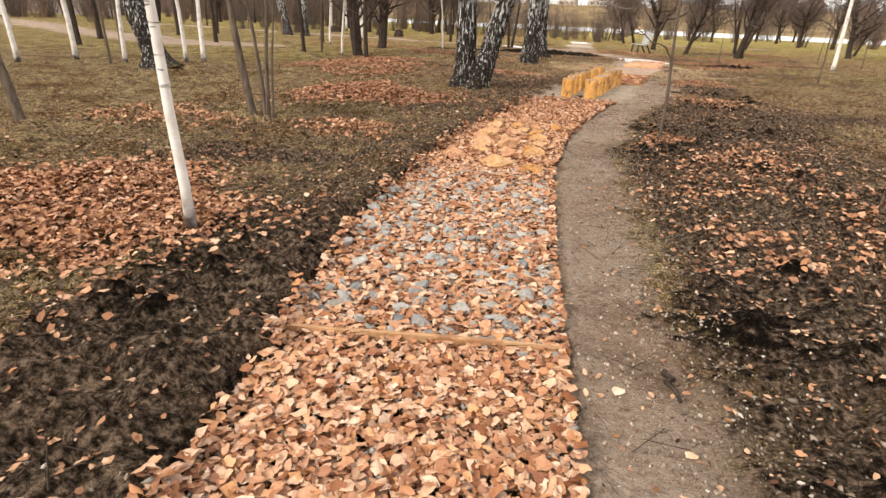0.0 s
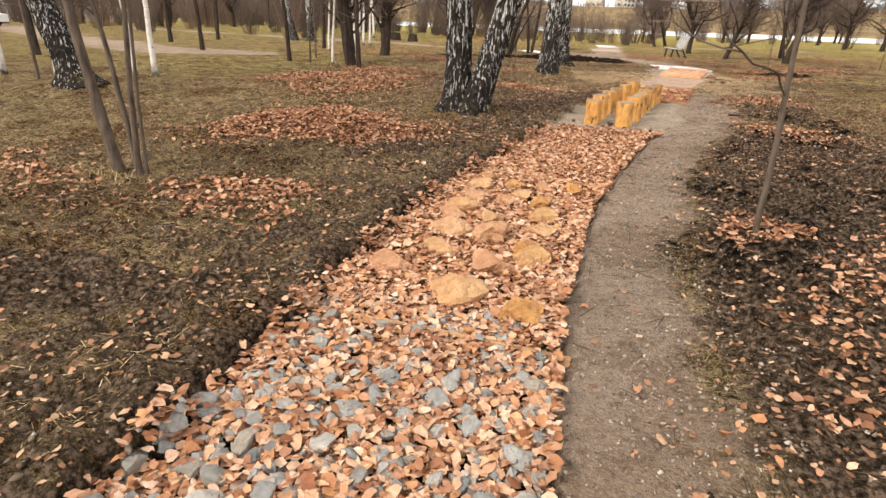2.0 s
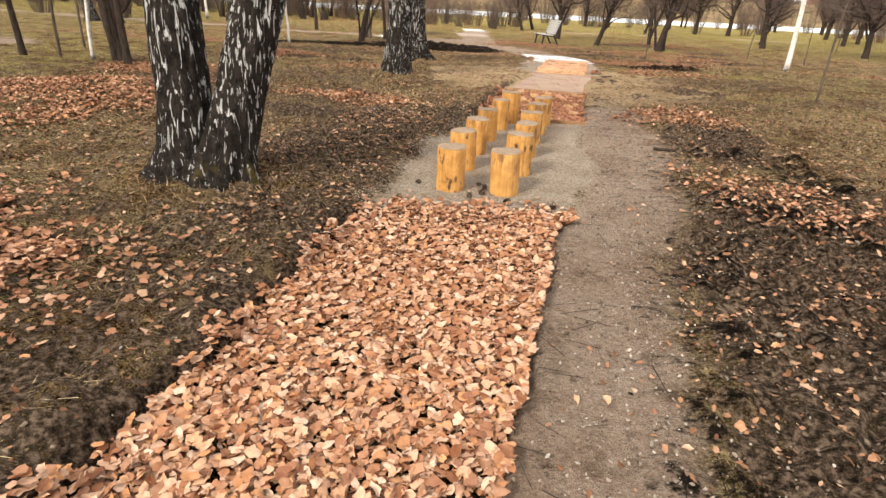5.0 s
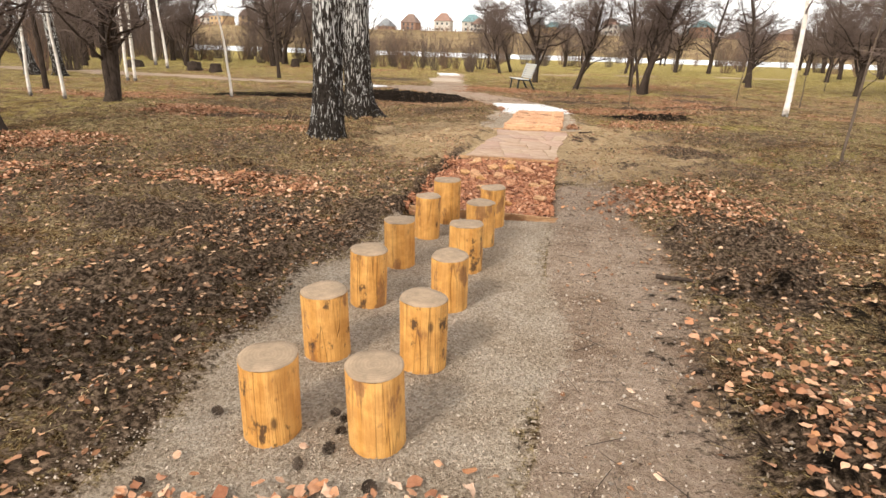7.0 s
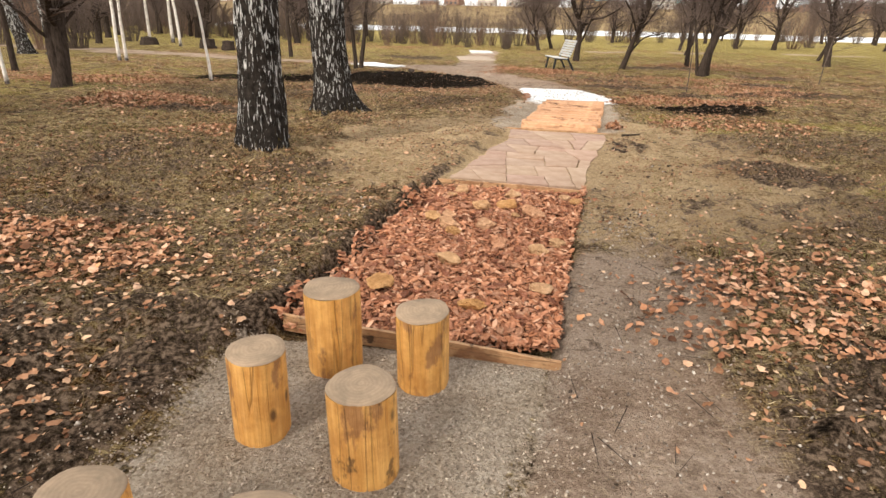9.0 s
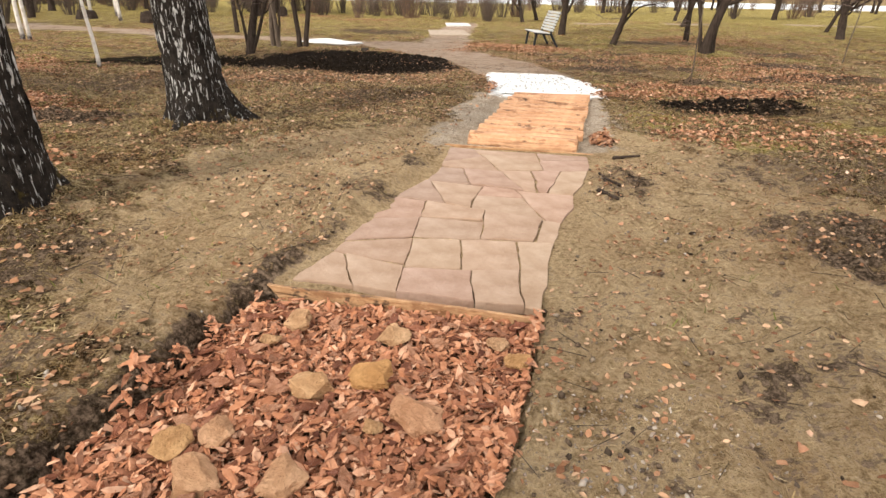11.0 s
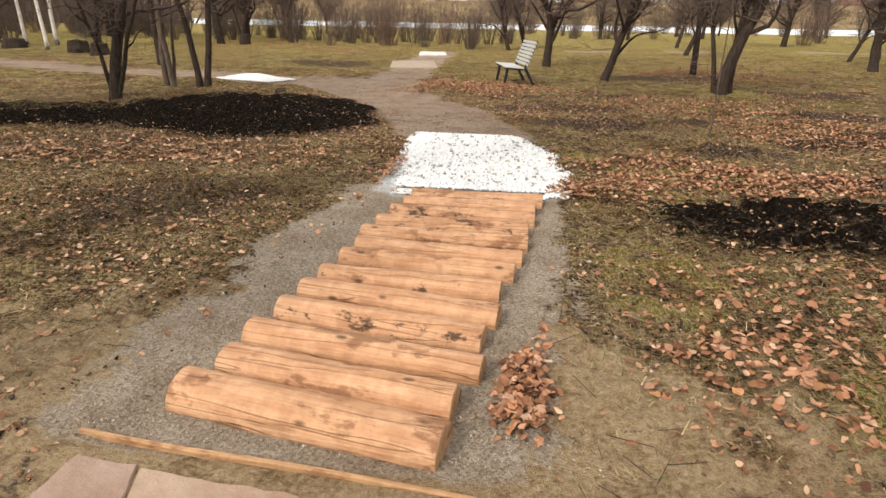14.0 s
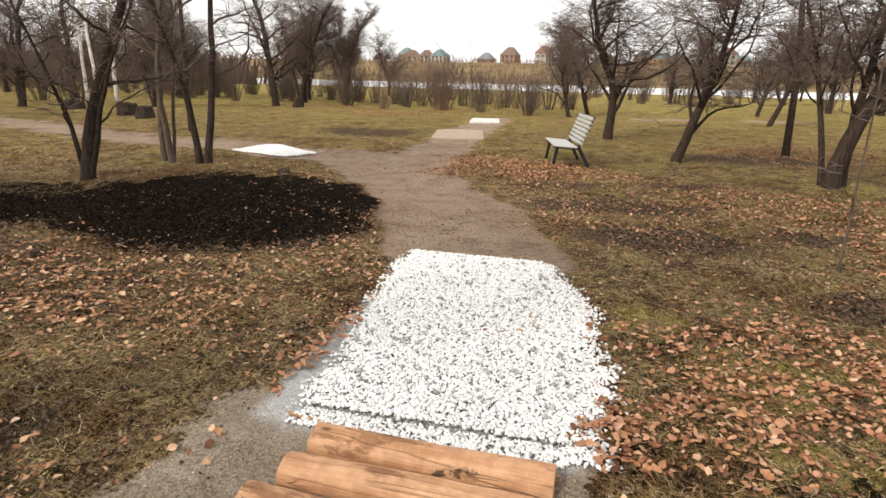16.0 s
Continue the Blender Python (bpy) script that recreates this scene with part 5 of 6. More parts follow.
# saplings and small trees near the start
SP = "thin bare sapling with brown bark"
sp1 = stand(tree_model("sapling", SP, 41, ((0, 0, 0.021, -0.05, 0.0, 1.0),), 3.6, M_BROWN, M_BROWN, M_TWIG, 0.3, 4, 3, 0.8, "saplings", 1.25, 8, 2, "sapling"), 1.63, -1.42)
stand(tree_model("sapling", "clump of brown saplings sharing one root", 42, ((0, 0, 0.055, -0.17, 0.0, 1.0), (0.14, 0.05, 0.028, -0.02, 0.0, 0.9), (0.2, 0, 0.03, 0.0, 0.03, 0.95), (0.25, 0.03, 0.018, 0.05, 0.03, 0.8)), 4.5, M_BROWN, M_BROWN, M_TWIG, 0.4, 6, 3, 0.7, "saplings", 1.2, 8, 2, "sapling"), -3.57, -1.33)
stand(tree_model("sapling", "thin leaning sapling with brown bark", 43, ((0, 0, 0.055, -0.25, 0.0, 1.0),), 4.5, M_BROWN, M_BROWN, M_TWIG, 0.4, 6, 4, 0.8, "saplings", 1.2, 8, 2, "sapling"), -5.5, -3.05)
copies(sp1, ((7.2, 11.2, 30, 1.2), (-9.8, 13.5, 90, 1.5), (-8.7, 11.1, 200, 1.6), (6.2, 21.0, 10, 0.8), (20.3, 34.8, 60, 1.3), (-3.4, 51.5, 20, 1.3), (-10.6, 3.6, 300, 1.6), (12.5, 22.5, 0, 0.9), (11.6, 25.5, 140, 1.0), (-12.4, 6.0, 50, 1.7)))
ds = stand(tree_model("park_tree", "slender dark-barked trunk in the grass", 44, ((0, 0, 0.075, 0.0, 0.0, 1.0),), 6, M_DARK, M_DARK, M_TWIG, 0.35, 7, 5, 0.8, "bare park trees", 1.25, 10), -6.65, 10.3)
copies(ds, ((-9.1, 10.6, 100, 0.9), (-7.25, 10.8, 20, 0.8), (-8.9, 30.9, 0, 1.3), (8.9, 31.5, 30, 1.4), (-18.5, 11.5, 60, 1.5), (-15, 14, 120, 1.2), (-20, 18, 10, 1.4), (-13, 20, 190, 1.2), (-22, 24, 250, 1.4), (-16.0, 8.0, 20, 1.3)))


# shrubs with many upright stems
def shrub_model(seed, stems, h, spread, mat, label):
    rr = random.Random(seed)
    ob = tagged(new("shrub"), label, "shrub", "bare shrubs")
    V, F, H, TV, TF, TH = [], [], [], [], [], []
    for _ in range(stems):
        a, q = rr.uniform(0, 6.283), rr.random() ** 0.7
        st = Vector((0.35 * q * math.cos(a), 0.35 * q * math.sin(a), -0.05))
        out = Vector((math.cos(a) * spread * q, math.sin(a) * spread * q, 1))
        pts, rads = grow(rr, st, out, h * rr.uniform(0.6, 1.1), rr.uniform(0.011, 0.022), 0.004, 5, 0.07, 0.03)
        tube(V, F, H, pts, rads, 4)
        for _ in range(6):
            m = rr.randrange(1, 6)
            tp, tr = grow(rr, pts[m], Vector((rr.gauss(0, 0.6), rr.gauss(0, 0.6), 1)), h * rr.uniform(0.18, 0.4), 0.007, 0.003, 3, 0.12, 0.03)
            tube(TV, TF, TH, tp, tr, 3)
    tagged(part("stem_clump", mesh_of("stem_clump", V, F, mat), ob), kind="stuff")
    tagged(part("twig_spray", mesh_of("twig_spray", TV, TF, M_TWIG), ob), kind="stuff")
    return ob


sh = [shrub_model(60 + i, 34, 3.0, 0.42, M_REED if i % 2 else M_BROWN, "bare multi-stemmed shrub with reddish brown stems") for i in range(3)]
for s, (x, y) in zip(sh, ((-8, 66), (-2.5, 62), (-11, 70))):
    stand(s, x, y)
rh = random.Random(8)
for i in range(150):
    f = i / 149
    x, y = -75 + 78 * f + rh.uniform(-1.5, 1.5), 58 + 14 * math.sin(f * 5) * 0.5 + rh.uniform(-5, 8)
    copies(sh[i % 3], ((x, y, rh.uniform(0, 360), rh.uniform(0.65, 1.05)),))
for i in range(40):
    x, y = rh.uniform(4, 70), rh.uniform(62, 112)
    copies(sh[i % 3], ((x, y, rh.uniform(0, 360), rh.uniform(0.9, 1.5)),))
for i in range(64):
    x, y = rh.uniform(-70, -20), rh.uniform(26, 64)
    copies(sh[i % 3], ((x, y, rh.uniform(0, 360), rh.uniform(0.9, 1.6)),))
for i in range(22):
    x, y = rh.uniform(-60, -14), rh.uniform(34, 90)
    copies((ft1, ft2, ft4, ds)[i % 4], ((x, y, rh.uniform(0, 360), rh.uniform(0.9, 1.5)),))
for i in range(26):
    x, y = rh.uniform(14, 75), rh.uniform(52, 118)
    copies((ft1, ft2, ft3, ft4)[i % 4], ((x, y, rh.uniform(0, 360), rh.uniform(0.9, 1.3)),))


# ---------- park bench ----------
def bench(x, y, turn):
    ob = tagged(new("park_bench"), "park bench with grey slats and black legs beside the trail", "bench")
    slat_m, leg_m = plain_material("weathered_grey_slat", (0.55, 0.55, 0.54), 0.6, 14), plain_material("black_painted_steel", (0.018, 0.018, 0.02), 0.45, 20)

    def bar(name, a, b, w, t, mat):
        a, b = Vector(a), Vector(b)
        bm = bmesh.new()
        bmesh.ops.create_cube(bm, size=1)
        for v in bm.verts:
            v.co = Vector((v.co.x * w, v.co.y * t, v.co.z * (b - a).length))
        bmesh.ops.bevel(bm, geom=bm.edges[:], offset=min(w, t) * 0.15, segments=1, affect='EDGES')
        o = part(name, bm_mesh(name, bm, mat), ob)
        o.matrix_basis = Matrix.Translation((a + b) / 2) @ (b - a).to_track_quat('Z', 'X').to_matrix().to_4x4()

    half = 0.85
    for i in range(6):
        u = 0.03 + i * 0.085
        bar("seat_slat", (u, -half, 0.47 - 0.06 * u), (u, half, 0.47 - 0.06 * u), 0.03, 0.068, slat_m)
    for i in range(7):
        k = 0.07 + i * 0.088
        bar("back_slat", (0.55 + k * 0.36, -half, 0.46 + k), (0.55 + k * 0.36, half, 0.46 + k), 0.068, 0.03, slat_m)
    for s in (-0.66, 0.66):
        bar("leg", (0.02, s, 0.0), (0.09, s, 0.45), 0.07, 0.07, leg_m)
        bar("leg", (0.80, s, 0.0), (0.54, s, 0.45), 0.07, 0.07, leg_m)
        bar("rail", (0.0, s, 0.435), (0.58, s, 0.40), 0.05, 0.05, leg_m)
        bar("back_post", (0.53, s, 0.40), (0.83, s, 1.10), 0.05, 0.05, leg_m)
    ob.matrix_basis = pose(x, y, ground_z(x, y), 0, 0, turn)


bench(2.80, 28.0, 10)


# ---------- sticks, stump remains ----------
def stick(x0, y0, x1, y1, r, seed):
    rr = random.Random(seed)
    a, b = Vector((x0, y0, ground_z(x0, y0) + r * 0.8)), Vector((x1, y1, ground_z(x1, y1) + r * 1.6))
    V, F, H = [], [], []
    pts = [a.lerp(b, k / 6) + Vector((rr.gauss(0, 0.012), rr.gauss(0, 0.012), 0)) for k in range(7)]
    tube(V, F, H, pts, [r * (1 - 0.07 * k) for k in range(7)], 7)
    F.append(tuple(range(6, -1, -1)))
    F.append(tuple(range(42, 49)))
    o = Vector(pts[0])
    ob = new("broken_branch", mesh_of("broken_branch", [v - o for v in V], F, M_DARK))
    ob.location = o
    tagged(ob, "dark broken branch lying on the sand", "branch", "broken branches beside the slabs")


for i, s in enumerate(((2.95, 12.17, 3.08, 11.90, 0.022), (3.02, 12.66, 3.22, 12.20, 0.014), (3.22, 13.24, 3.54, 13.36, 0.018), (3.20, 12.78, 3.34, 12.52, 0.013), (3.05, 12.5, 3.12, 12.0, 0.010), (3.1, 12.6, 3.36, 12.44, 0.012), (1.25, -6.0, 1.29, -6.22, 0.014), (2.5, 5.5, 2.75, 5.42, 0.02))):
    stick(*s, i)


def tree_stub(x, y, r, h, seed):
    bm = bmesh.new()
    bmesh.ops.create_cone(bm, cap_ends=True, segments=18, radius1=r * 1.35, radius2=r, depth=h)
    bmesh.ops.subdivide_edges(bm, edges=[e for e in bm.edges if abs(e.verts[0].co.z - e.verts[1].co.z) > 0.01], cuts=2)
    for v in bm.verts:
        k = 1 + 0.25 * noise.noise(v.co * 4 + Vector((seed, 0, 0)))
        v.co = Vector((v.co.x * k, v.co.y * k, v.co.z + h / 2 + 0.08 * noise.noise(v.co * 6)))
    ob = new("old_stump", bm_mesh("old_stump", bm, M_DARK))
    ob.location = (x, y, ground_z(x, y) - 0.03)
    tagged(ob, "dark rotten tree stump in the grass", "stump")


for i, s in enumerate(((-15.6, 35.7, 0.35, 0.5), (-20.4, 37.6, 0.4, 0.45), (-2.0, 24.3, 0.11, 0.14), (-13.9, 34.7, 0.3, 0.5), (-12.6, 45.5, 0.25, 0.6))):
    tree_stub(*s, i)


# ---------- concrete pads far along the trail ----------
def slab(x, y, w, d, h, turn, mat, label):
    bm = bmesh.new()
    bmesh.ops.create_cube(bm, size=1)
    for v in bm.verts:
        v.co = Vector((v.co.x * w, v.co.y * d, v.co.z * h))
    bmesh.ops.bevel(bm, geom=bm.edges[:], offset=0.01, segments=1, affect='EDGES')
    ob = new("trail_slab", bm_mesh("trail_slab", bm, mat))
    ob.matrix_basis = pose(x, y, ground_z(x, y) - h / 2 + 0.014, 0, 0, turn)
    tagged(ob, label, "slab")


slab(-0.6, 34.0, 1.7, 3.4, 0.08, 10, plain_material("sandy_slab", (0.42, 0.33, 0.25), 0.9, 6), "sand-coloured trail section edged in the grass")
slab(-0.75, 40.5, 1.3, 2.6, 0.08, 8, plain_material("pale_slab", (0.72, 0.70, 0.66), 0.8, 6), "pale trail section far along the path")


# ---------- river, far bank and houses ----------
wm = Mat("river_water", 0.5, 0.3)
# mottled whitish base colour makes the river a pale strip
wm.color(wm.ramp(wm.noise(0.05, 4), (0.3, (0.62, 0.65, 0.69)), (0.7, (0.80, 0.82, 0.84))))
wm.bump(wm.noise(0.6, 3, 0.5, wm.mapped((1, 3, 1))), 0.08, 0.05)
tagged(new("water", mesh_of("water", [(-1400, 126, -0.12), (1400, 126, -0.12), (1400, 306, -0.12), (-1400, 306, -0.12)], [(0, 1, 2, 3)], wm.m)), "river with a pale whitish surface", "water", kind="structure")

ROOFS = [plain_material("roof_" + n, c, 0.6, 0.5) for n, c in (("brown", (0.20, 0.13, 0.10)), ("grey", (0.22, 0.225, 0.235)), ("teal", (0.17, 0.27, 0.28)), ("rust", (0.27, 0.16, 0.12)))]
WALLS = [plain_material("render_" + n, c, 0.85, 0.4) for n, c in (("ochre", (0.50, 0.34, 0.19)), ("pale", (0.56, 0.51, 0.45)), ("brick", (0.33, 0.19, 0.13)), ("cream", (0.52, 0.41, 0.29)))]
PANE = Mat("window_pane", 0.1, 0.6).color((0.05, 0.06, 0.07)).m


def house(x, y, w, d, h, rise, wall, roof, turn, storeys=2):
    ob = tagged(new("house"), "two-storey house with a hipped roof across the river", "house", "houses on the far bank")
    bm = bmesh.new()
    bmesh.ops.create_cube(bm, size=1)
    for v in bm.verts:
        v.co = Vector((v.co.x * w, v.co.y * d, (v.co.z + 0.5) * h))
    part("wall", bm_mesh("wall", bm, wall), ob)
    o, r = 0.6, w * 0.18
    V = [(-w / 2 - o, -d / 2 - o, h), (w / 2 + o, -d / 2 - o, h), (w / 2 + o, d / 2 + o, h), (-w / 2 - o, d / 2 + o, h), (-r, 0, h + rise), (r, 0, h + rise)]
    part("roof", mesh_of("roof", V, [(0, 1, 5, 4), (1, 2, 5), (2, 3, 4, 5), (3, 0, 4), (3, 2, 1, 0)], roof, False), ob)
    win = mesh_of("window", [(-0.7, -0.05, -0.8), (0.7, -0.05, -0.8), (0.7, -0.05, 0.8), (-0.7, -0.05, 0.8), (-0.7, 0.1, -0.8), (0.7, 0.1, -0.8), (0.7, 0.1, 0.8), (-0.7, 0.1, 0.8)],
                  [(0, 1, 2, 3), (0, 4, 5, 1), (1, 5, 6, 2), (2, 6, 7, 3), (3, 7, 4, 0)], PANE, False)
    for s in range(storeys):
        for k in range(3):
            q = part("window", win, ob)
            q.location = ((k - 1) * w * 0.3, -d / 2, h * (s + 0.5) / storeys)
    ob.matrix_basis = pose(x, y, ground_z(x, y) - 0.3, 0, 0, turn)


ra = random.Random(12)
for i in range(34):
    x = -230 + i * 17 + ra.uniform(-7, 7)
    house(x, 425 + ra.uniform(-14, 90), ra.uniform(8, 15), ra.uniform(9, 14), ra.uniform(4.0, 8.0), ra.uniform(3.5, 6.0), WALLS[ra.randrange(4)], ROOFS[ra.randrange(4)], ra.uniform(-25, 25))

# scrub along the far bank and woods on the horizon
hx = RNG.uniform(-700, 700, 9000)
hy = np.where(RNG.uniform(0, 1, 9000) < 0.6, RNG.uniform(304, 420, 9000), RNG.uniform(395, 440, 9000))
tagged(new("far_scrub", scatter("far_scrub", BLADE, np.stack([hx, hy, height(hx, hy)], 1), RNG.uniform(1.5, 4.5, 9000), M_REED, 0.15, 0, RNG, 0.3)), "brown scrub and reeds along the far bank", "scrub", kind="stuff")
hx = np.concatenate([RNG.uniform(-420, -60, 9000), RNG.uniform(60, 520, 3500)])
hy = np.concatenate([RNG.uniform(100, 127, 9000), RNG.uniform(440, 520, 3500)])
tagged(new("far_woods", scatter("far_woods", BLADE, np.stack([hx, hy, height(hx, hy)], 1), RNG.uniform(3, 8, len(hx)), M_TWIG, 0.12, 0, RNG, 0.3)), "bare brown woodland in the distance", "woods", kind="stuff")


# ---------- grass tufts ----------
def grass_patch(n, x0, x1, y0, y1, size, cut, mat, seed, shape):
    rng = np.random.default_rng(seed)
    x, y = rng.uniform(x0, x1, n), rng.uniform(y0, y1, n)
    L = np.interp(y, [e[0] for e in EDGE], [e[1] for e in EDGE])
    R = np.interp(y, [e[0] for e in EDGE], [e[2] for e in EDGE])
    ok = ~((x > L - 0.15) & (x < R + 0.55) & (y < 13.3)) & ~((x > L - 0.6) & (x < R + 0.3) & (y > 13.2) & (y < 20.7)) & ~((np.hypot(x + 1.4, (y - 21.4) * 1.2) < 2.6))
    x, y = x[ok], y[ok]
    wave = np.sin(x * 2.1 + 1.7 * np.sin(y * 1.3)) * np.sin(y * 1.9 + 1.1 * np.sin(x * 2.7)) * 0.5 + 0.3 * np.sin(x * 5.3 + y * 3.1) * np.sin(y * 6.1 - x * 2.2)
    bare = np.clip(1.1 * cover("soil", x, y) + cover("path", x, y) + cover("grit", x, y) + 0.45 * cover("sand", x, y), 0, 1)
    ok = (wave > cut) & (rng.uniform(0, 1, len(x)) > bare)
    x, y = x[ok], y[ok]
    return scatter("grass", shape, np.stack([x, y, surface(x, y) - 0.004], 1), rng.uniform(size * 0.6, size * 1.3, len(x)), mat, 0.5 if shape is BLADE else 0.12, 0, rng)


M_STRAW = leaf_material("dead_straw", [(0.16, 0.10, 0.045), (0.45, 0.33, 0.16), (0.26, 0.175, 0.075), (0.64, 0.50, 0.28), (0.09, 0.058, 0.03), (0.38, 0.28, 0.13), (0.70, 0.57, 0.35)])
M_BLADE = leaf_material("green_grass", [(0.10, 0.12, 0.025), (0.17, 0.19, 0.05), (0.24, 0.23, 0.07), (0.13, 0.16, 0.03)])
tagged(new("dry_grass", grass_patch(420000, -6, 7.5, -7.5, 23, 0.075, -0.25, M_STRAW, 1, STRAW)), "short bleached dead grass", "grass", kind="stuff")
tagged(new("green_grass", grass_patch(80000, -9, 11, 8, 34, 0.055, 0.12, M_BLADE, 4, BLADE)), "short green autumn grass", "grass", kind="stuff")


# crumbs of soil, bark and small stones
n = 30000
cx, cy = RNG.normal(1.0, 3.2, n), RNG.uniform(-8.5, 22, n)
L = np.interp(cy, [e[0] for e in EDGE], [e[1] for e in EDGE])
R = np.interp(cy, [e[0] for e in EDGE], [e[2] for e in EDGE])
ok = ~((cx > L) & (cx < R + 0.7) & (cy < 17.1)) & ~((cy > 8) & (cy < 14.5) & (RNG.uniform(0, 1, n) < 0.85)) & ~((cx > 1.8) & (cx < 3.6) & (cy > 17) & (cy < 20.5))
cx, cy = cx[ok], cy[ok]
M_CRUMB = leaf_material("soil_crumbs", [(0.02, 0.015, 0.011), (0.07, 0.05, 0.035), (0.16, 0.115, 0.08), (0.04, 0.03, 0.022), (0.30, 0.24, 0.18), (0.10, 0.07, 0.05), (0.48, 0.43, 0.37)], 0.95)
tagged(new("soil_crumbs", scatter("soil_crumbs", PEBBLE, np.stack([cx, cy, surface(cx, cy) + 0.008], 1), RNG.uniform(0.006, 0.022, len(cx)), M_CRUMB, 0.6, 0, RNG, 0.4, False)), "loose crumbs of soil, bark and grit on the ground", "soil", kind="stuff")
# loose grit of the stump bed and the log bed
gx, gy = in_strip(RNG, 16000, 3.0, 7.05, -0.1)
hx, hy = in_strip(RNG, 14000, 13.55, 17.05, -0.4)
gx, gy = np.concatenate([gx, hx]), np.concatenate([gy, hy])
gx = gx + RNG.normal(0, 0.13, len(gx))
M_GRIT = leaf_material("loose_grit", [(0.26, 0.205, 0.155), (0.48, 0.40, 0.315), (0.60, 0.51, 0.41), (0.36, 0.295, 0.23), (0.66, 0.57, 0.47)], 0.95)
tagged(new("loose_grit", scatter("loose_grit", PEBBLE, np.stack([gx, gy, height(gx, gy) + 0.004], 1), RNG.uniform(0.005, 0.013, len(gx)), M_GRIT, 0.6, 0, RNG, 0.3, False)), "fine pale grit around stumps and logs", "gravel", kind="stuff")


# small stones and crumbs trodden into the bare path
n = 22000
wy = RNG.uniform(-8.5, 9.5, n)
wx = np.interp(wy, [e[0] for e in EDGE], [e[2] for e in EDGE]) + 0.03 + np.abs(RNG.normal(0, 0.62, n))
keep = RNG.uniform(0, 1, n) < 0.35 + 0.65 * np.exp(-((wx - np.interp(wy, [e[0] for e in EDGE], [e[2] for e in EDGE]) - 0.5) / 0.25) ** 2)
wx, wy = wx[keep], wy[keep]
M_TRODDEN = leaf_material("trodden_grit", [(0.12, 0.09, 0.068), (0.34, 0.27, 0.21), (0.22, 0.165, 0.125), (0.52, 0.46, 0.39), (0.07, 0.05, 0.038), (0.42, 0.35, 0.28)], 0.95)
tagged(new("path_grit", scatter("path_grit", PEBBLE, np.stack([wx, wy, surface(wx, wy) + 0.002], 1), RNG.uniform(0.005, 0.016, len(wx)) * RNG.choice([1, 1, 1, 1.7], len(wx)), M_TRODDEN, 0.6, 0, RNG, 0.3, False)), "small stones and crumbs trodden into the earth path", "gravel", kind="stuff")


# ---------- pine cones by the stumps ----------
def pine_cone(x, y, s, seed):
    rr = random.Random(seed)
    V, F = [], []
    for k in range(7):
        z = -0.5 + k / 6
        r = 0.38 * math.sin(math.pi * (0.12 + 0.8 * k / 6))
        for i in range(8):
            a = 2 * math.pi * (i + 0.5 * (k % 2)) / 8
            c = Vector((r * math.cos(a), r * math.sin(a), z))
            t = Vector((-math.sin(a), math.cos(a), 0))
            o = Vector((math.cos(a), math.sin(a), 0.5))
            b0 = len(V)
            V += [c - t * 0.13, c + t * 0.13, c + o * 0.2 + t * 0.08, c + o * 0.2 - t * 0.08, c - Vector((0, 0, 0.12))]
            F += [(b0, b0 + 1, b0 + 2, b0 + 3), (b0 + 4, b0 + 1, b0), (b0 + 4, b0 + 2, b0 + 1), (b0 + 4, b0 + 3, b0 + 2), (b0 + 4, b0, b0 + 3)]
    ob = new("pine_cone", mesh_of("pine_cone", V, F, M_BROWN, False))
    ob.matrix_basis = pose(x, y, ground_z(x, y) + s * 0.28, 80 + rr.uniform(-15, 15), 0, rr.uniform(0, 360)) @ Matrix.Scale(s * 0.75, 4)
    tagged(ob, "open brown pine cone lying on the gravel", "pine cone", "pine cones by the stumps")


for i, (x, y, s) in enumerate(((0.57, 3.74, 0.05), (0.62, 3.70, 0.05), (0.60, 3.50, 0.065), (0.50, 3.40, 0.055), (0.80, 3.30, 0.07), (0.05, 3.70, 0.055), (0.62, 3.62, 0.05), (1.15, 3.25, 0.06), (-0.05, 3.25, 0.06), (1.88, 0.1, 0.06))):
    pine_cone(x, y, s, i)

# larger bark flakes lying on top of the mulch
bark_bed = tagged(new("bark_pavement"), "section of the path filled with red pine bark", "pavement", kind="structure")
FLAKES = []
for i in range(6):
    r = random.Random(900 + i)
    nn = 9
    V = [(0.5 * (1 + 0.3 * r.uniform(-1, 1)) * math.cos(6.283 * k / nn), 0.24 * (1 + 0.4 * r.uniform(-1, 1)) * math.sin(6.283 * k / nn), 0) for k in range(nn)]
    V = [(x, y, 0.25 * y * y) for x, y, z in V] + [(x * 0.93, y * 0.9, 0.07 + 0.25 * y * y + 0.02 * r.uniform(-1, 1)) for x, y, z in V]
    F = [tuple(range(nn, 2 * nn))] + [(k, (k + 1) % nn, nn + (k + 1) % nn, nn + k) for k in range(nn)]
    FLAKES.append(mesh_of("bark_chip", V, F, stone_material("bark_flake", [(0.20, 0.075, 0.042), (0.38, 0.15, 0.085), (0.52, 0.28, 0.17), (0.28, 0.10, 0.06)], 30) if i == 0 else FLAKES[0].materials[0], False))
for i in range(280):
    y = rs.uniform(7.2, 10.05)
    L, R = edges(y)
    x = rs.uniform(L + 0.05, R - 0.05)
    ob = part("bark_chip", FLAKES[i % 6], bark_bed)
    s = rs.uniform(0.055, 0.115)
    ob.matrix_basis = pose(x, y, ground_z(x, y) + 0.100, rs.uniform(-26, 26), rs.uniform(-26, 26), rs.uniform(0, 360)) @ Matrix.Diagonal((s, s, s, 1))

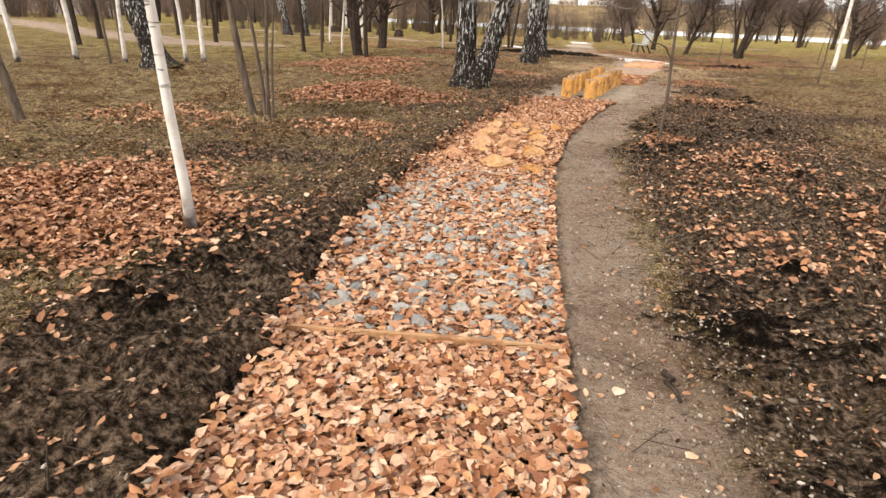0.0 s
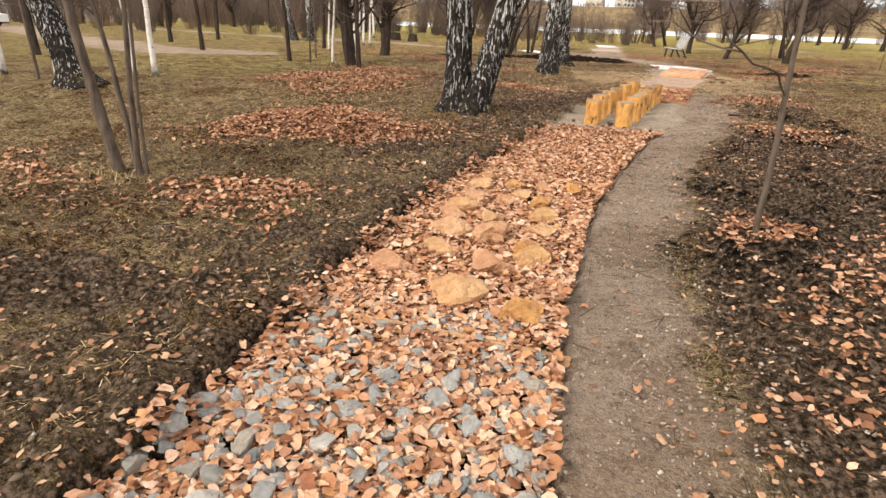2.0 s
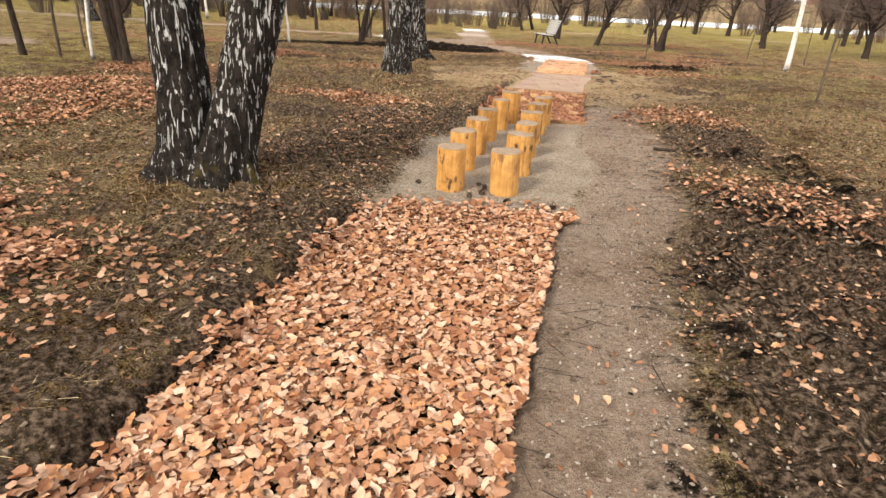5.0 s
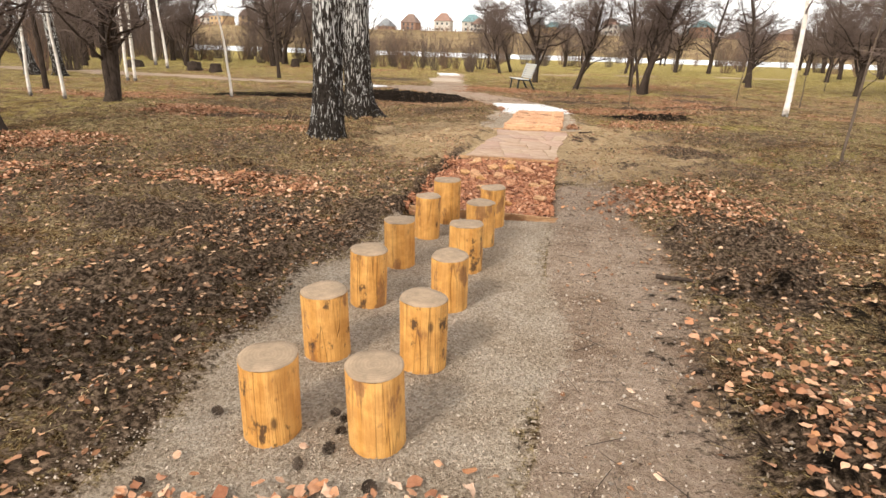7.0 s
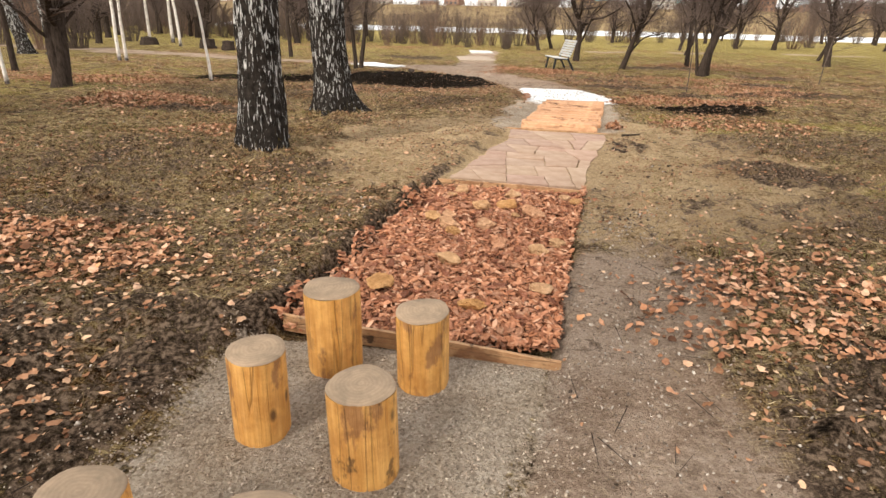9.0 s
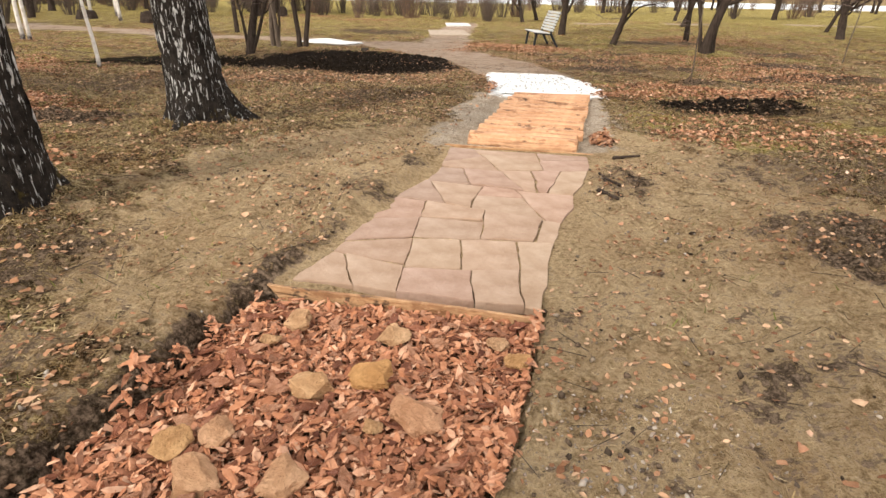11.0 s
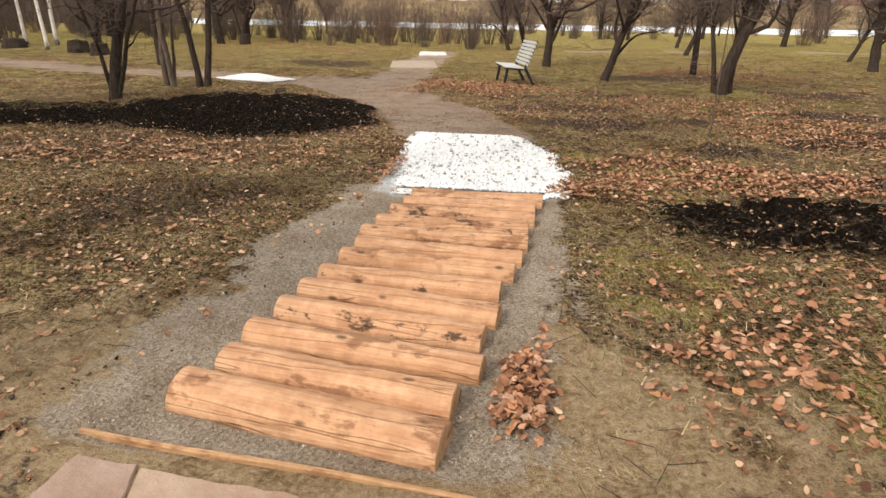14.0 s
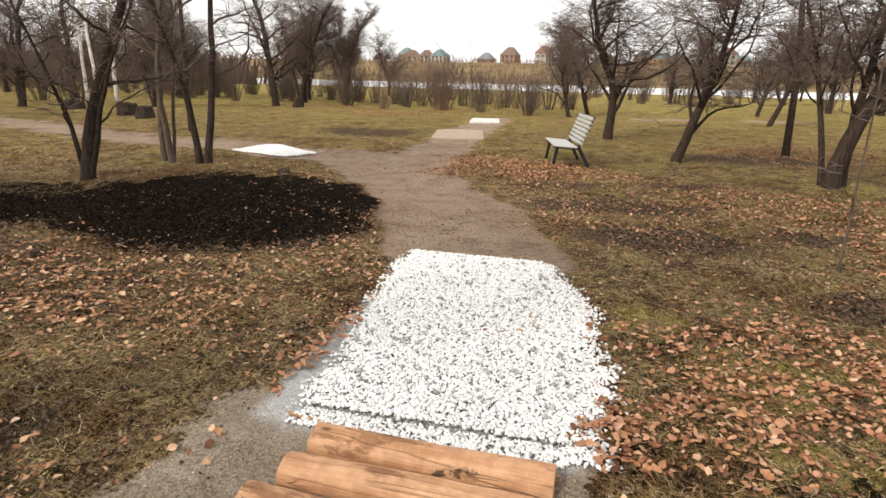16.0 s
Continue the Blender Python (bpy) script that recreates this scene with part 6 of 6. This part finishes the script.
# thinner litter over the farther meadow
fx, fy = RNG.uniform(-16, 18, 80000), 17.5 + 34 * RNG.uniform(0, 1, 80000) ** 1.6
free = (cover("path", fx, fy) < 0.4) & (cover("chalk", fx, fy) < 0.1) & (cover("peat", fx, fy) < 0.4) & (cover("inside", fx, fy) < 0.5)
clump = np.array([nz(p, q, 0.35, 3.0) + 0.8 * nz(p, q, 1.1, 5.0) for p, q in zip(fx, fy)])
ok = free & (clump + RNG.normal(0, 0.12, 80000) > 0.02)
fx, fy = fx[ok], fy[ok]
tagged(new("meadow_leaves", scatter("meadow_leaves", SMALL_LEAF, np.stack([fx, fy, surface(fx, fy) + 0.02], 1), RNG.uniform(0.03, 0.07, len(fx)), M_LITTER, 0.3, 0.45, RNG)), "fallen brown leaves spread over the meadow", "leaves", kind="stuff")

# leaves drifted onto the near edge of the stump bed
dx, dy = RNG.uniform(-0.1, 1.3, 700), 2.9 + np.abs(RNG.normal(0, 0.16, 700))
tagged(new("drifted_leaves", scatter("drifted_leaves", LEAF, np.stack([dx, dy, height(dx, dy) + 0.02 + RNG.uniform(0, 0.02, 700)], 1), RNG.uniform(0.035, 0.075, 700), M_LEAF, 0.3, 0.5, RNG)), "dry leaves drifted over the edge of the gravel", "leaves", kind="stuff")


# ---------- parked car by the side road ----------
def parked_car(x, y, turn):
    ob = tagged(new("parked_car"), "white parked car half hidden behind the birches", "car")
    paint, glass, tyre = plain_material("white_car_paint", (0.78, 0.78, 0.78), 0.35, 3, 0.9), plain_material("dark_car_glass", (0.03, 0.035, 0.04), 0.1, 3, 0.9), plain_material("black_tyre", (0.02, 0.02, 0.02), 0.9, 9)
    prof = ((-2.1, 0.35), (-2.15, 0.75), (-1.35, 0.92), (-0.75, 1.42), (0.75, 1.45), (1.45, 0.98), (2.1, 0.85), (2.15, 0.35))
    for nm, w, pts, mat in (("body", 0.84, [(px, min(pz, 0.95)) for px, pz in prof], paint), ("roof", 0.70, [(-1.3, 0.93), (-0.75, 1.42), (0.75, 1.45), (1.4, 0.95)], paint)):
        V = [(px, s * w, pz) for s in (-1, 1) for px, pz in pts]
        k = len(pts)
        F = [tuple(range(k - 1, -1, -1)), tuple(range(k, 2 * k))] + [(i, (i + 1) % k, k + (i + 1) % k, k + i) for i in range(k)]
        part(nm, mesh_of(nm, V, F, mat, False), ob)
    for s in (-1, 1):
        for q0, q1 in ((-1.05, -0.05), (0.05, 1.1)):
            V = [(q0 + 0.12, s * 0.715, 0.98), (q1, s * 0.715, 0.98), (q1 - 0.25, s * 0.715, 1.34), (q0 + 0.35, s * 0.715, 1.34)]
            V += [(p[0], s * 0.69, p[2]) for p in V]
            part("side_window", mesh_of("side_window", V, [(0, 1, 2, 3), (4, 7, 6, 5), (0, 4, 5, 1), (1, 5, 6, 2), (2, 6, 7, 3), (3, 7, 4, 0)], glass, False), ob)
        for wx in (-1.3, 1.3):
            bm = bmesh.new()
            bmesh.ops.create_cone(bm, cap_ends=True, segments=20, radius1=0.32, radius2=0.32, depth=0.2)
            bmesh.ops.bevel(bm, geom=[e for e in bm.edges if abs(e.verts[0].co.z - e.verts[1].co.z) < 0.01], offset=0.04, segments=2, affect='EDGES')
            o = part("wheel", bm_mesh("wheel", bm, tyre), ob)
            o.matrix_basis = pose(wx, s * 0.78, 0.32, 90, 0, 0)
    ob.matrix_basis = pose(x, y, ground_z(x, y), 0, 0, turn)


parked_car(-45, 26.5, 25)


def long_building(x, y, w, h, turn):
    ob = tagged(new("long_building"), "pale low building with white window frames beyond the trees", "building")
    wall, white = plain_material("pinkish_facade", (0.50, 0.42, 0.38), 0.9, 0.6), plain_material("white_frame_paint", (0.75, 0.74, 0.72), 0.6, 2, 0.85)
    bm = bmesh.new()
    bmesh.ops.create_cube(bm, size=1)
    for v in bm.verts:
        v.co = Vector((v.co.x * w, v.co.y * 9, (v.co.z + 0.5) * h))
    part("wall", bm_mesh("wall", bm, wall), ob)
    bm = bmesh.new()
    bmesh.ops.create_cube(bm, size=1)
    for v in bm.verts:
        v.co = Vector((v.co.x * (w + 0.8), v.co.y * 9.8, (v.co.z + 0.5) * 0.4))
    o = part("roof", bm_mesh("roof", bm, ROOFS[1]), ob)
    o.location = (0, 0, h)
    for k in range(int(w / 2.6)):
        bm = bmesh.new()
        bmesh.ops.create_cube(bm, size=1)
        for v in bm.verts:
            v.co = Vector((v.co.x * 1.7, v.co.y * 0.16, v.co.z * 1.9))
        q = part("window_frame", bm_mesh("window_frame", bm, white), ob)
        q.location = (-w / 2 + 1.6 + k * 2.6, -4.5, h * 0.55)
        bm = bmesh.new()
        bmesh.ops.create_cube(bm, size=1)
        for v in bm.verts:
            v.co = Vector((v.co.x * 1.4, v.co.y * 0.04, v.co.z * 1.6))
        g = part("pane", bm_mesh("pane", bm, PANE), q)
        g.location = (0, -0.09, 0)
    ob.matrix_basis = pose(x, y, ground_z(x, y) - 0.05, 0, 0, turn)


long_building(-72, 44, 34, 4.5, 50)

# small twigs and dead grass tufts round the old birches
n = 5200
tx, ty = RNG.normal(1.0, 3.2, n), RNG.uniform(-8, 22, n)
keep = (cover("inside", tx, ty) < 0.5) & (cover("chalk", tx, ty) < 0.3) & (cover("grit", tx, ty) < 0.6)
tx, ty = tx[keep], ty[keep]
TWIGLET = (np.array([(-0.012, -0.5, 0), (0.012, -0.5, 0), (0.0, -0.5, 0.02), (-0.008, 0.5, 0.03), (0.008, 0.5, 0.03), (0.0, 0.5, 0.045)], float), ((0, 1, 4, 3), (1, 2, 5, 4), (2, 0, 3, 5)))
tagged(new("fallen_twigs", scatter("fallen_twigs", TWIGLET, np.stack([tx, ty, surface(tx, ty) + 0.015], 1), RNG.uniform(0.05, 0.2, len(tx)), M_DARK, 0.1, 0, RNG, 0.3, False)), "small dry twigs strewn over the ground", "twigs", kind="stuff")
gx, gy = [], []
for bx0, by0, rr0 in ((-1.58, 3.25, 0.45), (-1.31, 11.0, 0.36), (-1.28, 13.75, 0.45), (-8.1, 2.4, 0.4), (-3.45, -1.33, 0.25)):
    ang, rad = RNG.uniform(0, 6.283, 480), rr0 * RNG.uniform(0.75, 1.7, 480)
    gx.append(bx0 + rad * np.cos(ang))
    gy.append(by0 + rad * np.sin(ang))
gx, gy = np.concatenate(gx), np.concatenate(gy)
tagged(new("dead_tufts", scatter("dead_tufts", BLADE, np.stack([gx, gy, surface(gx, gy) - 0.004], 1), RNG.uniform(0.03, 0.085, len(gx)), M_STRAW, 0.6, 0, RNG)), "bleached grass tufts at the foot of trees", "grass", kind="stuff")

# fine broken leaf litter and dark clods over the open ground
RF = np.random.default_rng(91)
for name, shape, many, small, large, mat, lo, text, kindword in (
        ("broken_leaves", SMALL_LEAF, 90000, 0.012, 0.040, M_LITTER, -0.1, "small broken leaves trodden into the grass", "leaves"),
        ("soil_clods", PEBBLE, 26000, 0.008, 0.040, M_CRUMB, 0.12, "dark clods of earth scattered over bare ground", "soil")):
    fx, fy = RF.normal(1.8, 3.6, many), RF.uniform(-8, 24, many)
    clear = (cover("inside", fx, fy) < 0.5) & (RF.uniform(0, 1, many) > cover("peat", fx, fy)) & (cover("chalk", fx, fy) < 0.1) & (cover("grit", fx, fy) < 0.4) & (RF.uniform(0, 1, many) > cover("path", fx, fy) * 0.9)
    clump = np.array([nz(a, b, 1.3, 8.0) for a, b in zip(fx, fy)])
    clear &= clump + RF.normal(0, 0.2, many) > lo
    fx, fy = fx[clear], fy[clear]
    tagged(new(name, scatter(name, shape, np.stack([fx, fy, surface(fx, fy) + 0.012], 1), RF.uniform(small, large, len(fx)), mat, 0.3, 0.5, RF)), text, kindword, kind="stuff")
